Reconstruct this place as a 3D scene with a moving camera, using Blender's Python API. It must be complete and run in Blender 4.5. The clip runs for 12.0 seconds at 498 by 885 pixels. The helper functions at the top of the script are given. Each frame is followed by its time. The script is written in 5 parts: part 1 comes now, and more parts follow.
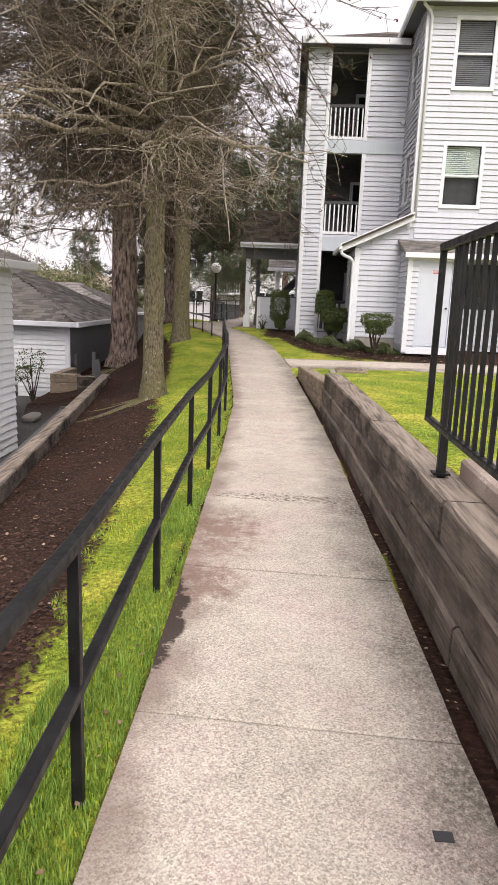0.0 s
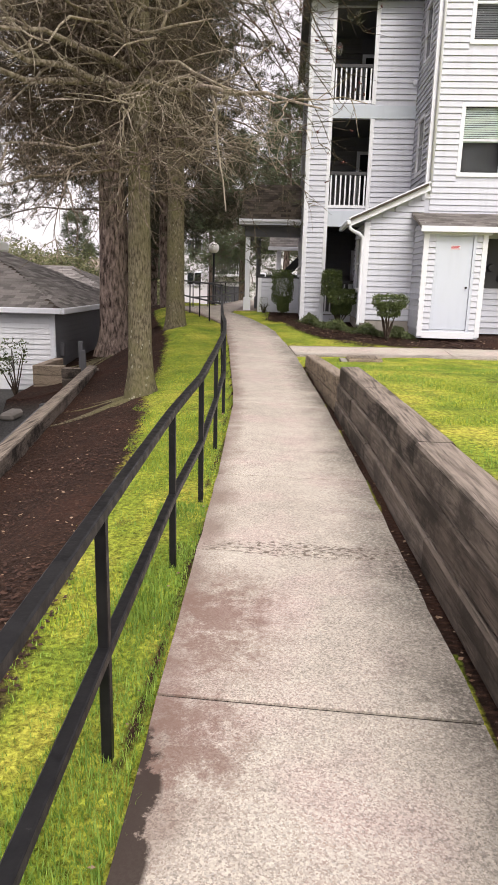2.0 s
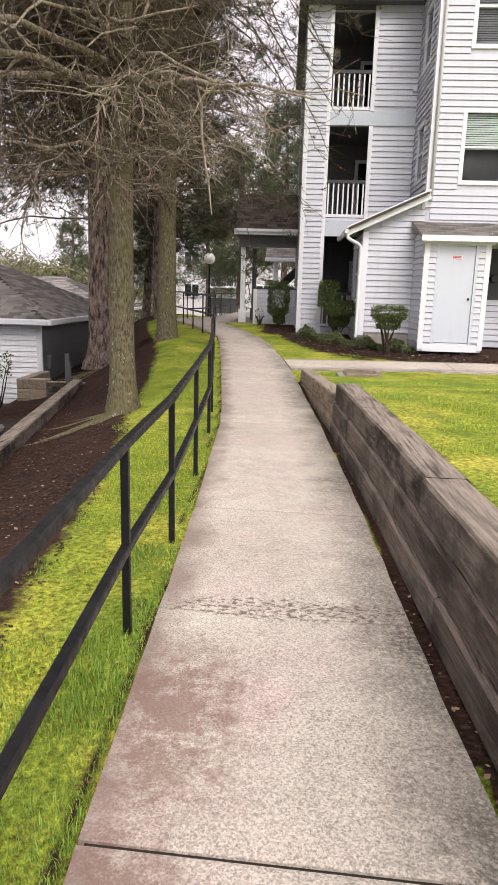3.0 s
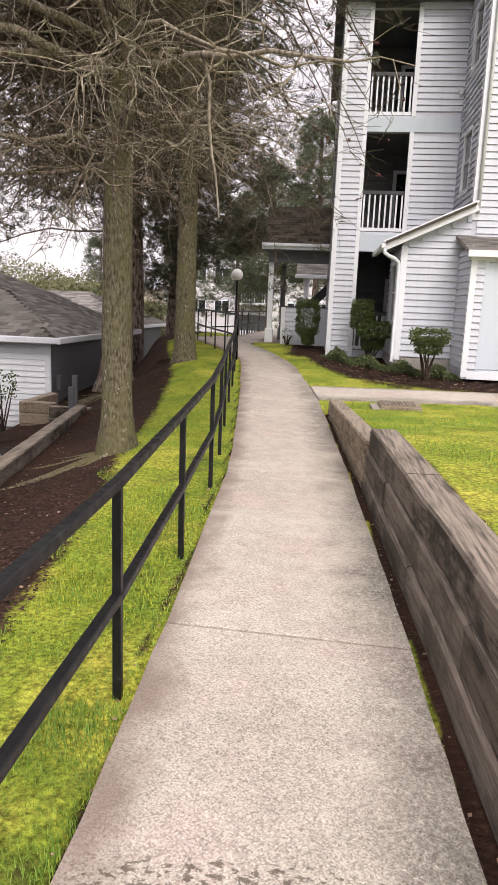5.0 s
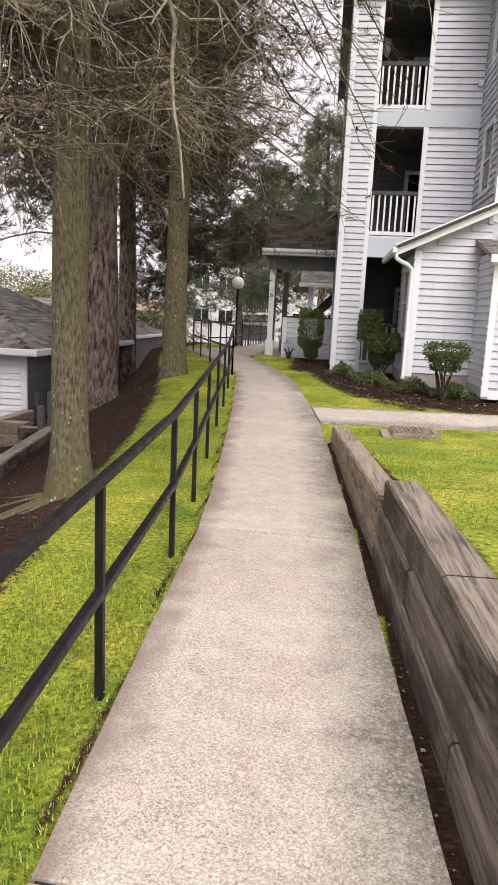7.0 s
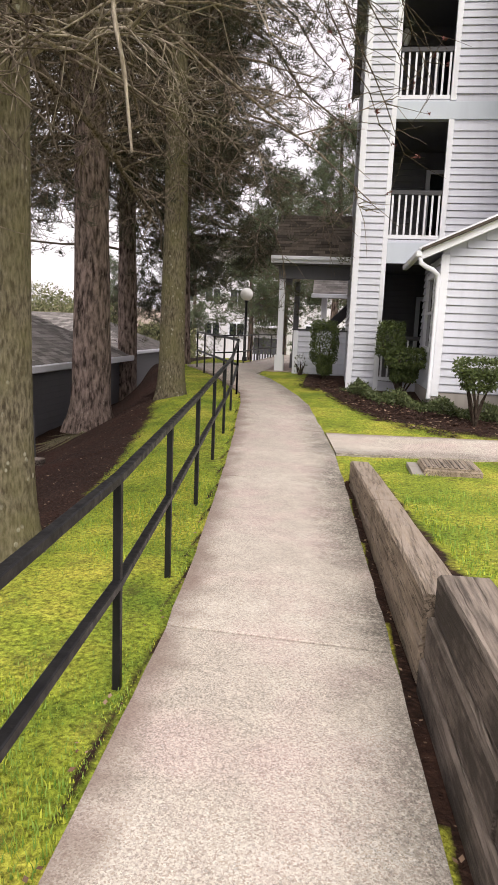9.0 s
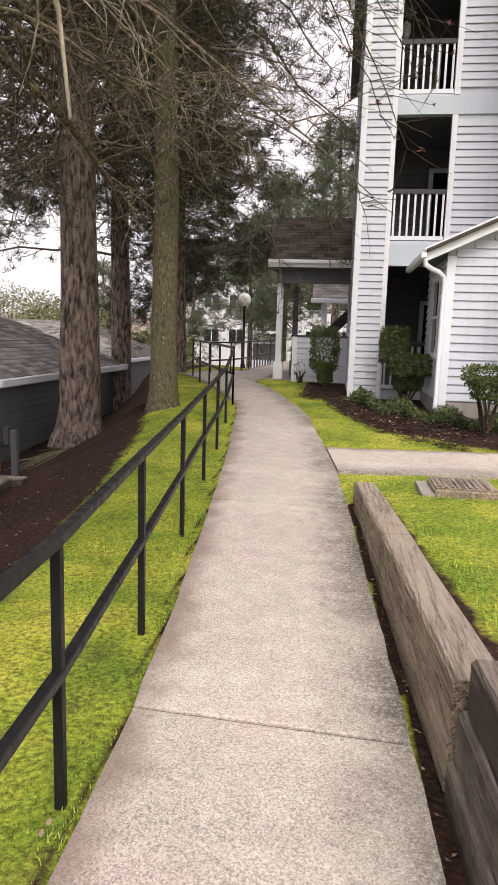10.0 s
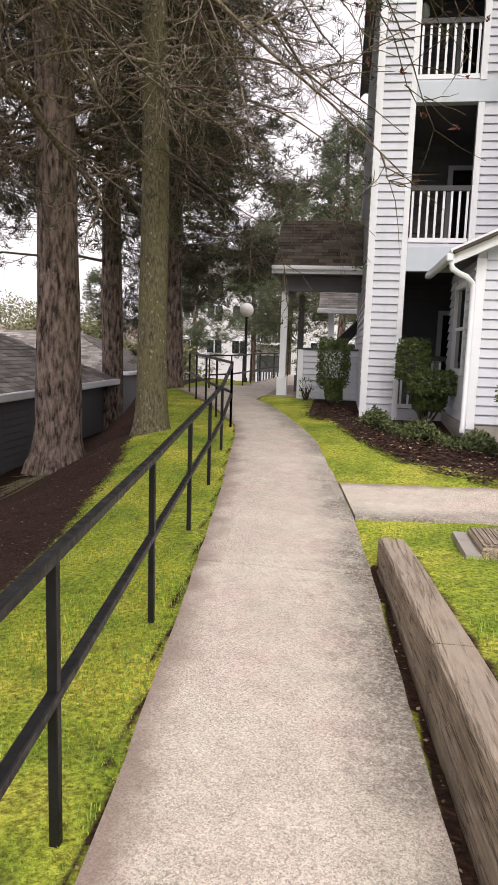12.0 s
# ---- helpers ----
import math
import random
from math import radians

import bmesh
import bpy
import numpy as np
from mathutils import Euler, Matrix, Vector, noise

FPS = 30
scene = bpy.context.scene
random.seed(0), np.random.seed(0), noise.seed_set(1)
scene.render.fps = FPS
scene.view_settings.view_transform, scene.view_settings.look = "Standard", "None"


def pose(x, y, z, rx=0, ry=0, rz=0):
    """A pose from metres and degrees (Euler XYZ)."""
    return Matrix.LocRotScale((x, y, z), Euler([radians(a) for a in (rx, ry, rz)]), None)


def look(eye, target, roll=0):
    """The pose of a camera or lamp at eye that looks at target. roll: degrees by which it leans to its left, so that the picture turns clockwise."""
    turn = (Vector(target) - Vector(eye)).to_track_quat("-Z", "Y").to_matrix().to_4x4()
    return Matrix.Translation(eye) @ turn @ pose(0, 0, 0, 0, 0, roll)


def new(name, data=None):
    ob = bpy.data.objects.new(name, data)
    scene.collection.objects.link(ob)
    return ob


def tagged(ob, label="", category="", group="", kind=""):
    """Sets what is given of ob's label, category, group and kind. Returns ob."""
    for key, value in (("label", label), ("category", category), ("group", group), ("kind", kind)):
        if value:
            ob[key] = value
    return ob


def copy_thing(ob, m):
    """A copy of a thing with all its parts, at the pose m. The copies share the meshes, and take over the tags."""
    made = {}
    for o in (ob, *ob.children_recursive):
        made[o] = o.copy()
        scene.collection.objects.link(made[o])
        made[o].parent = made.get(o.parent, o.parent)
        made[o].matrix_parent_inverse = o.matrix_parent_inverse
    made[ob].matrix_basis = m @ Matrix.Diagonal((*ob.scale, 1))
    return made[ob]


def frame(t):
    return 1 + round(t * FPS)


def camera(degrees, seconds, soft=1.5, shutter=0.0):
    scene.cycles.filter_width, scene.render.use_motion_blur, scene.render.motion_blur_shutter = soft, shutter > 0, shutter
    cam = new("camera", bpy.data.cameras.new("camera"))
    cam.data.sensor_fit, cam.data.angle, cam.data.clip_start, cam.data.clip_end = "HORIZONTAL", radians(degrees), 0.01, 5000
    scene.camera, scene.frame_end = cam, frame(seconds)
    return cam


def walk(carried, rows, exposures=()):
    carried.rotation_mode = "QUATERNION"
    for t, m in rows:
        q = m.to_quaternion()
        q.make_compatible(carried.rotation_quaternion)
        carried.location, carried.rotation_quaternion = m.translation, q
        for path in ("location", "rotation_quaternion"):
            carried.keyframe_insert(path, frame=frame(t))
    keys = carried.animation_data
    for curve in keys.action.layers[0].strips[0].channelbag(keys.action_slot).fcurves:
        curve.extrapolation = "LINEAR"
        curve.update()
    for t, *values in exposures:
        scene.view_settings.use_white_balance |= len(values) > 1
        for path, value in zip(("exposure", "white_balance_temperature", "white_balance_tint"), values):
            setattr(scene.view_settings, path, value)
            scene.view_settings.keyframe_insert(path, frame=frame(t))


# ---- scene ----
cam = camera(41.0, 12.0, soft=1.0)
PATH = [
    (0, (0.275, 0.119, 1.582), (0.182, 2.071, 1.158), 2.20),
    (0.5, (0.231, 0.480, 1.561), (0.138, 2.429, 1.126), 2.08),
    (1, (0.216, 0.841, 1.544), (0.123, 2.786, 1.088), 1.75),
    (1.5, (0.225, 1.209, 1.562), (0.129, 3.150, 1.091), 1.53),
    (2, (0.180, 1.606, 1.569), (0.084, 3.546, 1.094), 1.41),
    (2.5, (0.239, 1.971, 1.547), (0.144, 3.915, 1.086), 1.39),
    (3, (0.269, 2.297, 1.534), (0.175, 4.246, 1.093), 1.56),
    (5, (0.345, 3.815, 1.584), (0.160, 5.766, 1.187), 2.27),
    (5.5, (0.376, 4.175, 1.589), (0.171, 6.125, 1.194), 2.35),
    (6, (0.375, 4.506, 1.599), (0.172, 6.457, 1.207), 2.50),
    (6.5, (0.388, 4.912, 1.604), (0.188, 6.865, 1.221), 2.55),
    (8.5, (0.409, 6.537, 1.580), (0.177, 8.495, 1.243), 2.75),
    (9, (0.367, 6.875, 1.606), (0.121, 8.831, 1.272), 2.30),
    (9.5, (0.356, 7.232, 1.600), (0.100, 9.187, 1.270), 1.85),
    (10, (0.361, 7.559, 1.646), (0.109, 9.517, 1.327), 1.70),
    (10.5, (0.315, 7.902, 1.616), (0.065, 9.863, 1.312), 1.65),
    (11, (0.296, 8.264, 1.636), (0.043, 10.226, 1.345), 1.70),
    (11.5, (0.319, 8.678, 1.644), (0.056, 10.641, 1.362), 1.70),
    (12, (0.235, 9.021, 1.682), (-0.031, 10.982, 1.395), 1.80),
]
walk(cam, [(t, look(eye, target, roll)) for t, eye, target, roll in PATH], [(0, 0.57, 6850, 12), (12, 0.6, 6850, 12)])

# ---- light ----
world = bpy.data.worlds.new("world")
scene.world = world
world.use_nodes = True
_n, _l = world.node_tree.nodes, world.node_tree.links
_n.clear()
sky = _n.new("ShaderNodeTexSky")
sky.sky_type, sky.sun_disc = "NISHITA", False
sky.sun_elevation, sky.sun_rotation = radians(45), radians(168)
sky.air_density, sky.dust_density = 1.0, 4.0
_hs = _n.new("ShaderNodeHueSaturation")
_hs.inputs["Saturation"].default_value = 0.12
_mx = _n.new("ShaderNodeMix")
_mx.data_type = "RGBA"
_mx.inputs["Factor"].default_value = 0.6
_cn = _n.new("ShaderNodeTexNoise")
_cn.inputs["Scale"].default_value, _cn.inputs["Detail"].default_value = 2.5, 5
_cr = _n.new("ShaderNodeValToRGB")
_cr.color_ramp.elements[0].position, _cr.color_ramp.elements[0].color = 0.3, (8.2, 7.8, 8.9, 1)
_cr.color_ramp.elements[1].position, _cr.color_ramp.elements[1].color = 0.72, (12.0, 11.6, 12.4, 1)
_bg = _n.new("ShaderNodeBackground")
_bg.inputs["Strength"].default_value = 0.105
_ow = _n.new("ShaderNodeOutputWorld")
_l.new(sky.outputs["Color"], _hs.inputs["Color"])
_l.new(_hs.outputs["Color"], _mx.inputs[6])
_l.new(_cn.outputs["Fac"], _cr.inputs["Fac"])
_l.new(_cr.outputs["Color"], _mx.inputs[7])
_l.new(_mx.outputs[2], _bg.inputs["Color"])
_l.new(_bg.outputs["Background"], _ow.inputs["Surface"])
sun = new("sun", bpy.data.lights.new("sun", "SUN"))
sun.data.energy, sun.data.angle, sun.data.color = 1.5, radians(35), (1.0, 0.97, 0.93)
sun.matrix_world = look((2.2, -10, 10.5), (0, 0, 0))


# ---- materials ----
class Nodes:
    """A small wrapper that builds one procedural material."""

    def __init__(self, name, rough=0.8, metal=0.0, spec=0.3):
        self.mat = bpy.data.materials.new(name)
        self.mat.use_nodes = True
        self.t = self.mat.node_tree
        self.bsdf = self.t.nodes["Principled BSDF"]
        self.bsdf.inputs["Roughness"].default_value = rough
        self.bsdf.inputs["Metallic"].default_value = metal
        self.bsdf.inputs["Specular IOR Level"].default_value = spec
        self.geo = self.t.nodes.new("ShaderNodeNewGeometry")
        self.pos = self.geo.outputs["Position"]

    def link(self, a, b):
        self.t.links.new(a, b)

    def scaled(self, sx, sy, sz, vec=None):
        m = self.t.nodes.new("ShaderNodeMapping")
        m.inputs["Scale"].default_value = (sx, sy, sz)
        self.link(vec or self.pos, m.inputs["Vector"])
        return m.outputs["Vector"]

    def noise(self, scale, detail=4, vec=None, rough=0.55):
        n = self.t.nodes.new("ShaderNodeTexNoise")
        n.inputs["Scale"].default_value, n.inputs["Detail"].default_value = scale, detail
        n.inputs["Roughness"].default_value = rough
        self.link(vec or self.pos, n.inputs["Vector"])
        return n.outputs["Fac"]

    def voronoi(self, scale, vec=None, out="Distance", feature="F1"):
        n = self.t.nodes.new("ShaderNodeTexVoronoi")
        n.feature = feature
        n.inputs["Scale"].default_value = scale
        self.link(vec or self.pos, n.inputs["Vector"])
        return n.outputs[out]

    def ramp(self, fac, *stops):
        r = self.t.nodes.new("ShaderNodeValToRGB")
        e = r.color_ramp.elements
        while len(e) < len(stops):
            e.new(0.5)
        for el, (p, c) in zip(e, stops):
            el.position = p
            el.color = (*c, 1) if isinstance(c, tuple) else (c, c, c, 1)
        self.link(fac, r.inputs["Fac"])
        return r.outputs["Color"]

    def mix(self, fac, a, b, mode="MIX"):
        m = self.t.nodes.new("ShaderNodeMix")
        m.data_type, m.blend_type = "RGBA", mode
        for k, (sock, v) in enumerate(((m.inputs["Factor"], fac), (m.inputs[6], a), (m.inputs[7], b))):
            if isinstance(v, (int, float)):
                sock.default_value = v if k == 0 else (v, v, v, 1)
            elif isinstance(v, tuple):
                sock.default_value = (*v, 1)
            else:
                self.link(v, sock)
        return m.outputs[2]

    def math(self, op, a, b=0.0, c=0.0):
        m = self.t.nodes.new("ShaderNodeMath")
        m.operation = op
        for sock, v in zip(m.inputs, (a, b, c)):
            if isinstance(v, (int, float)):
                sock.default_value = v
            else:
                self.link(v, sock)
        return m.outputs[0]

    def attr(self, name):
        a = self.t.nodes.new("ShaderNodeAttribute")
        a.attribute_name = name
        return a.outputs["Fac"]

    def rand(self):
        return self.t.nodes.new("ShaderNodeObjectInfo").outputs["Random"]

    def island(self):
        return self.geo.outputs["Random Per Island"]

    def xyz(self):
        s = self.t.nodes.new("ShaderNodeSeparateXYZ")
        self.link(self.pos, s.inputs[0])
        return s.outputs

    def spot(self, x, y, rx, ry):
        """1 at (x, y), falling to 0 on the ellipse's rim."""
        o = self.xyz()
        a = self.math("POWER", self.math("DIVIDE", self.math("SUBTRACT", o[0], x), rx), 2.0)
        b = self.math("POWER", self.math("DIVIDE", self.math("SUBTRACT", o[1], y), ry), 2.0)
        d = self.math("SQRT", self.math("ADD", a, b))
        r = self.t.nodes.new("ShaderNodeMath")
        r.operation, r.use_clamp = "SUBTRACT", True
        r.inputs[0].default_value = 1.0
        self.link(d, r.inputs[1])
        return r.outputs[0]

    def done(self, color, bump=None, strength=0.3, dist=0.01, rough=None):
        if isinstance(color, tuple):
            self.bsdf.inputs["Base Color"].default_value = (*color, 1)
        else:
            self.link(color, self.bsdf.inputs["Base Color"])
        if bump is not None:
            b = self.t.nodes.new("ShaderNodeBump")
            b.inputs["Strength"].default_value, b.inputs["Distance"].default_value = strength, dist
            self.link(bump, b.inputs["Height"])
            self.link(b.outputs["Normal"], self.bsdf.inputs["Normal"])
        if rough is not None:
            self.link(rough, self.bsdf.inputs["Roughness"])
        return self.mat


def mat_concrete():
    n = Nodes("weathered_concrete", 0.9)
    big, mid, fine = n.noise(0.9, 5), n.noise(6, 5), n.noise(85, 6, rough=0.75)
    base = n.ramp(big, (0.3, (0.45, 0.40, 0.34)), (0.7, (0.58, 0.52, 0.45)))
    base = n.mix(n.ramp(n.noise(1.7, 3), (0.48, 0.0), (0.66, 0.5)), base, (0.56, 0.43, 0.40))
    base = n.mix(0.5, base, n.ramp(mid, (0.3, 0.42), (0.7, 0.64)), "OVERLAY")
    base = n.mix(0.25, base, n.ramp(fine, (0.36, 0.3), (0.62, 0.7)), "OVERLAY")
    peb = n.t.nodes.new("ShaderNodeSeparateColor")
    n.link(n.voronoi(170, out="Color"), peb.inputs[0])
    base = n.mix(0.62, base, n.ramp(peb.outputs[0], (0.0, 0.2), (0.5, 0.5), (1.0, 0.78)), "OVERLAY")
    peb2 = n.t.nodes.new("ShaderNodeSeparateColor")
    n.link(n.voronoi(140, out="Color"), peb2.inputs[0])
    speck = n.ramp(peb2.outputs[1], (0.10, 0.6), (0.16, 0.0))
    base = n.mix(n.math("MULTIPLY", speck, n.ramp(n.noise(1.3, 3), (0.35, 0.35), (0.65, 0.95))), base, (0.15, 0.135, 0.12))
    pale = n.ramp(peb2.outputs[2], (0.86, 0.0), (0.92, 0.8))
    base = n.mix(n.math("MULTIPLY", pale, 0.5), base, (0.62, 0.57, 0.52))
    # dark algae along the edge under the timber wall, thinner at the other edge
    ac = n.attr("across")
    wob = n.math("ADD", ac, n.math("MULTIPLY", n.math("SUBTRACT", n.noise(3.4, 8, rough=0.8), 0.5), 0.75))
    alg = n.ramp(wob, (0.68, 0.0), (0.92, 0.9))
    alg = n.math("MULTIPLY", alg, n.ramp(n.noise(1.1, 3), (0.36, 0.25), (0.62, 1.0)))
    alg = n.math("MULTIPLY", alg, n.ramp(n.noise(40, 6, rough=0.75), (0.36, 0.15), (0.56, 1.0)))
    base = n.mix(alg, base, (0.09, 0.085, 0.07))
    lef = n.ramp(n.math("ADD", ac, n.math("MULTIPLY", n.math("SUBTRACT", n.noise(3.1, 5), 0.5), 0.35)), (0.0, 0.75), (0.16, 0.0))
    base = n.mix(lef, base, (0.22, 0.16, 0.13))
    # rusty soil washed over the slab from the bank
    s = n.math("MAXIMUM", n.spot(-0.10, 4.45, 0.48, 0.8), n.spot(-0.12, 3.6, 0.36, 0.5))
    s = n.math("MULTIPLY", s, n.ramp(n.noise(7, 9, rough=0.85), (0.38, 0.1), (0.62, 2.2)))
    base = n.mix(n.ramp(s, (0.15, 0.0), (0.95, 0.75)), base, (0.21, 0.125, 0.10))
    s = n.math("MULTIPLY", n.spot(-0.30, 3.15, 0.19, 0.7), n.ramp(n.noise(6, 6, rough=0.7), (0.36, 0.3), (0.55, 2.2)))
    base = n.mix(n.ramp(s, (0.3, 0.0), (0.5, 0.95)), base, (0.045, 0.032, 0.026))
    # crumbs of soil along the crack
    s = n.math("MULTIPLY", n.spot(0.35, 5.35, 0.8, 0.16), n.ramp(n.noise(24, 7, n.scaled(1, 1.6, 1), 0.7), (0.5, 0.0), (0.6, 1.6)))
    base = n.mix(n.ramp(s, (0.15, 0.0), (0.4, 0.8)), base, (0.10, 0.075, 0.055))
    h = n.math("ADD", n.math("MULTIPLY", fine, 0.7), n.math("MULTIPLY", n.noise(190, 3), 0.6))
    return n.done(base, h, 0.25, 0.004)


def mat_ground():
    """Moss-grown lawn that gives way to bark mulch by the attribute 'mulch', and to tarmac by 'drive'."""
    n = Nodes("lawn_and_mulch", 0.95, 0, 0.15)
    g = n.ramp(n.noise(1.1, 5, rough=0.65), (0.32, (0.13, 0.20, 0.025)), (0.48, (0.27, 0.32, 0.04)), (0.64, (0.46, 0.43, 0.07)))
    g = n.mix(0.8, g, n.ramp(n.noise(34, 6, rough=0.7), (0.36, 0.12), (0.62, 0.9)), "OVERLAY")
    g = n.mix(n.ramp(n.noise(3.5, 6, rough=0.7), (0.56, 0.0), (0.66, 0.6)), g, (0.12, 0.10, 0.035))
    m = n.ramp(n.noise(26, 6, n.scaled(1, 1.7, 1)), (0.3, (0.016, 0.010, 0.008)), (0.55, (0.050, 0.028, 0.020)), (0.75, (0.115, 0.062, 0.043)))
    m = n.mix(n.ramp(n.noise(0.9, 3), (0.45, 0.0), (0.7, 0.5)), m, (0.088, 0.040, 0.028))
    m = n.mix(n.ramp(n.noise(55, 2), (0.69, 0.0), (0.73, 0.5)), m, (0.3, 0.24, 0.2))
    edge = n.math("ADD", n.attr("mulch"), n.math("MULTIPLY", n.math("SUBTRACT", n.noise(3.6, 6, rough=0.7), 0.5), 0.9))
    c = n.mix(n.ramp(edge, (0.38, 0.0), (0.62, 1.0)), g, m)
    d = n.ramp(n.noise(30, 5), (0.3, (0.07, 0.07, 0.068)), (0.7, (0.15, 0.145, 0.14)))
    c = n.mix(n.attr("drive"), c, d)
    h = n.math("ADD", n.noise(26, 6), n.math("MULTIPLY", n.noise(70, 4), 0.6))
    return n.done(c, h, 0.9, 0.035)


def mat_timber(name, dark, light, along=(1, 0.06, 1), stain=0.92):
    n = Nodes(name, 0.88, 0, 0.2)
    tc = n.t.nodes.new("ShaderNodeTexCoord").outputs["Object"]
    v = n.scaled(*along, tc)
    ob = n.t.nodes.new("ShaderNodeObjectInfo")
    c = n.ramp(n.noise(40, 8, v, 0.75), (0.3, dark), (0.7, light))
    wet = n.ramp(n.noise(2.0, 7, n.scaled(1.4, 0.9, 1.6), 0.7), (0.45, 0.0), (0.58, stain))
    c = n.mix(wet, c, tuple(k * 0.22 for k in dark))
    crack = n.ramp(n.noise(16, 5, n.scaled(1, 0.035, 1, tc), 0.6), (0.475, 0.0), (0.5, 0.85), (0.525, 0.0))
    c = n.mix(crack, c, tuple(k * 0.15 for k in dark))
    c = n.mix(n.ramp(ob.outputs["Random"], (0.0, 0.0), (1.0, 0.35)), c, light)
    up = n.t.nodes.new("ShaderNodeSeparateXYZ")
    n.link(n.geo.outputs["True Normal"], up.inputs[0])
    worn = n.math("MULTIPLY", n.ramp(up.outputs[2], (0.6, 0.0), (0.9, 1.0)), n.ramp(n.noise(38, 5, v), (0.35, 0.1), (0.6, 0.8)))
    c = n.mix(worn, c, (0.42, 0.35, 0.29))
    h = n.math("ADD", n.noise(45, 6, v, 0.7), n.math("MULTIPLY", n.ramp(n.noise(9, 4, v), (0.46, 1.0), (0.5, 0.0), (0.54, 1.0)), 0.6))
    return n.done(c, h, 0.9, 0.016)


def mat_paint(name, color, rough=0.55, dirt=0.25):
    n = Nodes(name, rough, 0, 0.35)
    c = n.mix(n.ramp(n.rand(), (0.0, 0.0), (1.0, 0.10)), color, tuple(k * 0.75 for k in color))
    st = n.noise(3.0, 5, n.scaled(2.2, 2.2, 0.35))
    c = n.mix(n.ramp(st, (0.5, 0.0), (0.8, dirt)), c, tuple(k * 0.55 for k in color))
    return n.done(c, n.noise(60, 4, n.scaled(0.3, 0.3, 3)), 0.12, 0.004)


def mat_metal_paint():
    n = Nodes("black_railing_paint", 0.5, 0.0, 0.3)
    c = n.ramp(n.noise(9, 6), (0.35, (0.006, 0.006, 0.007)), (0.7, (0.016, 0.0155, 0.016)))
    wear = n.ramp(n.noise(13, 7, rough=0.8), (0.62, 0.0), (0.72, 0.5))
    c = n.mix(wear, c, (0.13, 0.12, 0.115))
    return n.done(c, n.noise(60, 4), 0.25, 0.004, n.ramp(n.noise(20, 4), (0.3, 0.32), (0.7, 0.6)))


def mat_shingle(name, a, b):
    n = Nodes(name, 0.95, 0, 0.15)
    c = n.ramp(n.rand(), (0.0, a), (1.0, b))
    c = n.mix(n.ramp(n.island(), (0.0, 0.0), (1.0, 0.8)), c, tuple(k * 0.55 for k in a))
    c = n.mix(0.6, c, n.ramp(n.noise(90, 3), (0.3, 0.25), (0.7, 0.78)), "OVERLAY")
    c = n.mix(n.ramp(n.noise(1.2, 4), (0.55, 0.0), (0.75, 0.5)), c, (0.05, 0.05, 0.04))
    return n.done(c, n.noise(120, 3), 0.5, 0.004)


def mat_bark(name, dark, light, moss, moss_amount, ridge):
    n = Nodes(name, 0.95, 0, 0.1)
    v = n.scaled(1, 1, 0.3)
    f = n.noise(ridge, 7, v, 0.6)
    c = n.ramp(f, (0.36, dark), (0.64, light))
    c = n.mix(n.ramp(n.noise(2.2, 5), (0.40, 0.0), (0.66, moss_amount)), c, moss)
    lich = n.ramp(n.voronoi(16, n.scaled(1, 1, 0.75)), (0.2, 0.9), (0.28, 0.0))
    lich = n.math("MULTIPLY", lich, n.ramp(n.noise(5, 3), (0.52, 0.0), (0.6, 1.0)))
    c = n.mix(n.math("MULTIPLY", lich, moss_amount), c, (0.52, 0.50, 0.40))
    return n.done(c, f, 1.0, 0.05)


def mat_leaf(name, a, b, rough=0.6):
    n = Nodes(name, rough, 0, 0.3)
    c = n.ramp(n.island(), (0.0, a), (1.0, b))
    return n.done(n.mix(n.ramp(n.noise(1.6, 3), (0.35, 0.0), (0.7, 0.45)), c, tuple(k * 0.5 for k in a)))


def mat_glass():
    n = Nodes("window_glass", 0.04, 0, 0.8)
    n.bsdf.inputs["Transmission Weight"].default_value = 0.0
    return n.done((0.02, 0.024, 0.026))


M_CONC = mat_concrete()
M_GROUND = mat_ground()
M_TIMBER = mat_timber("dark_weathered_timber", (0.075, 0.061, 0.051), (0.26, 0.215, 0.18))
M_TIMBER_W = mat_timber("wet_stained_dark_timber", (0.050, 0.040, 0.034), (0.17, 0.135, 0.11), stain=0.95)
M_TIMBER_B = mat_timber("brown_weathered_timber", (0.20, 0.155, 0.115), (0.50, 0.40, 0.30), stain=0.35)
M_SIDING = mat_paint("white_lap_siding", (0.575, 0.59, 0.655))
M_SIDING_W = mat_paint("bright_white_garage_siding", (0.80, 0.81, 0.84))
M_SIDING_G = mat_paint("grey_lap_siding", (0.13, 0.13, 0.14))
M_WHITE = mat_paint("white_trim_paint", (0.76, 0.775, 0.82), 0.5, 0.15)
M_BAND = mat_paint("pale_blue_trim_paint", (0.52, 0.57, 0.63), 0.5, 0.15)
M_DOOR = mat_paint("pale_blue_door_paint", (0.58, 0.62, 0.70), 0.45, 0.12)
M_DARK = mat_paint("dark_grey_paint", (0.055, 0.055, 0.06), 0.6, 0.2)
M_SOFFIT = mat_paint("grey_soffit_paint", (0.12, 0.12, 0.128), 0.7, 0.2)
M_METAL = mat_metal_paint()
M_ROOF = mat_shingle("dark_brown_shingle", (0.06, 0.05, 0.042), (0.20, 0.165, 0.135))
M_ROOF_G = mat_shingle("grey_shingle", (0.17, 0.155, 0.145), (0.40, 0.37, 0.35))
M_GLASS = mat_glass()
M_BLIND = mat_paint("pale_blind", (0.62, 0.70, 0.65), 0.7, 0.05)
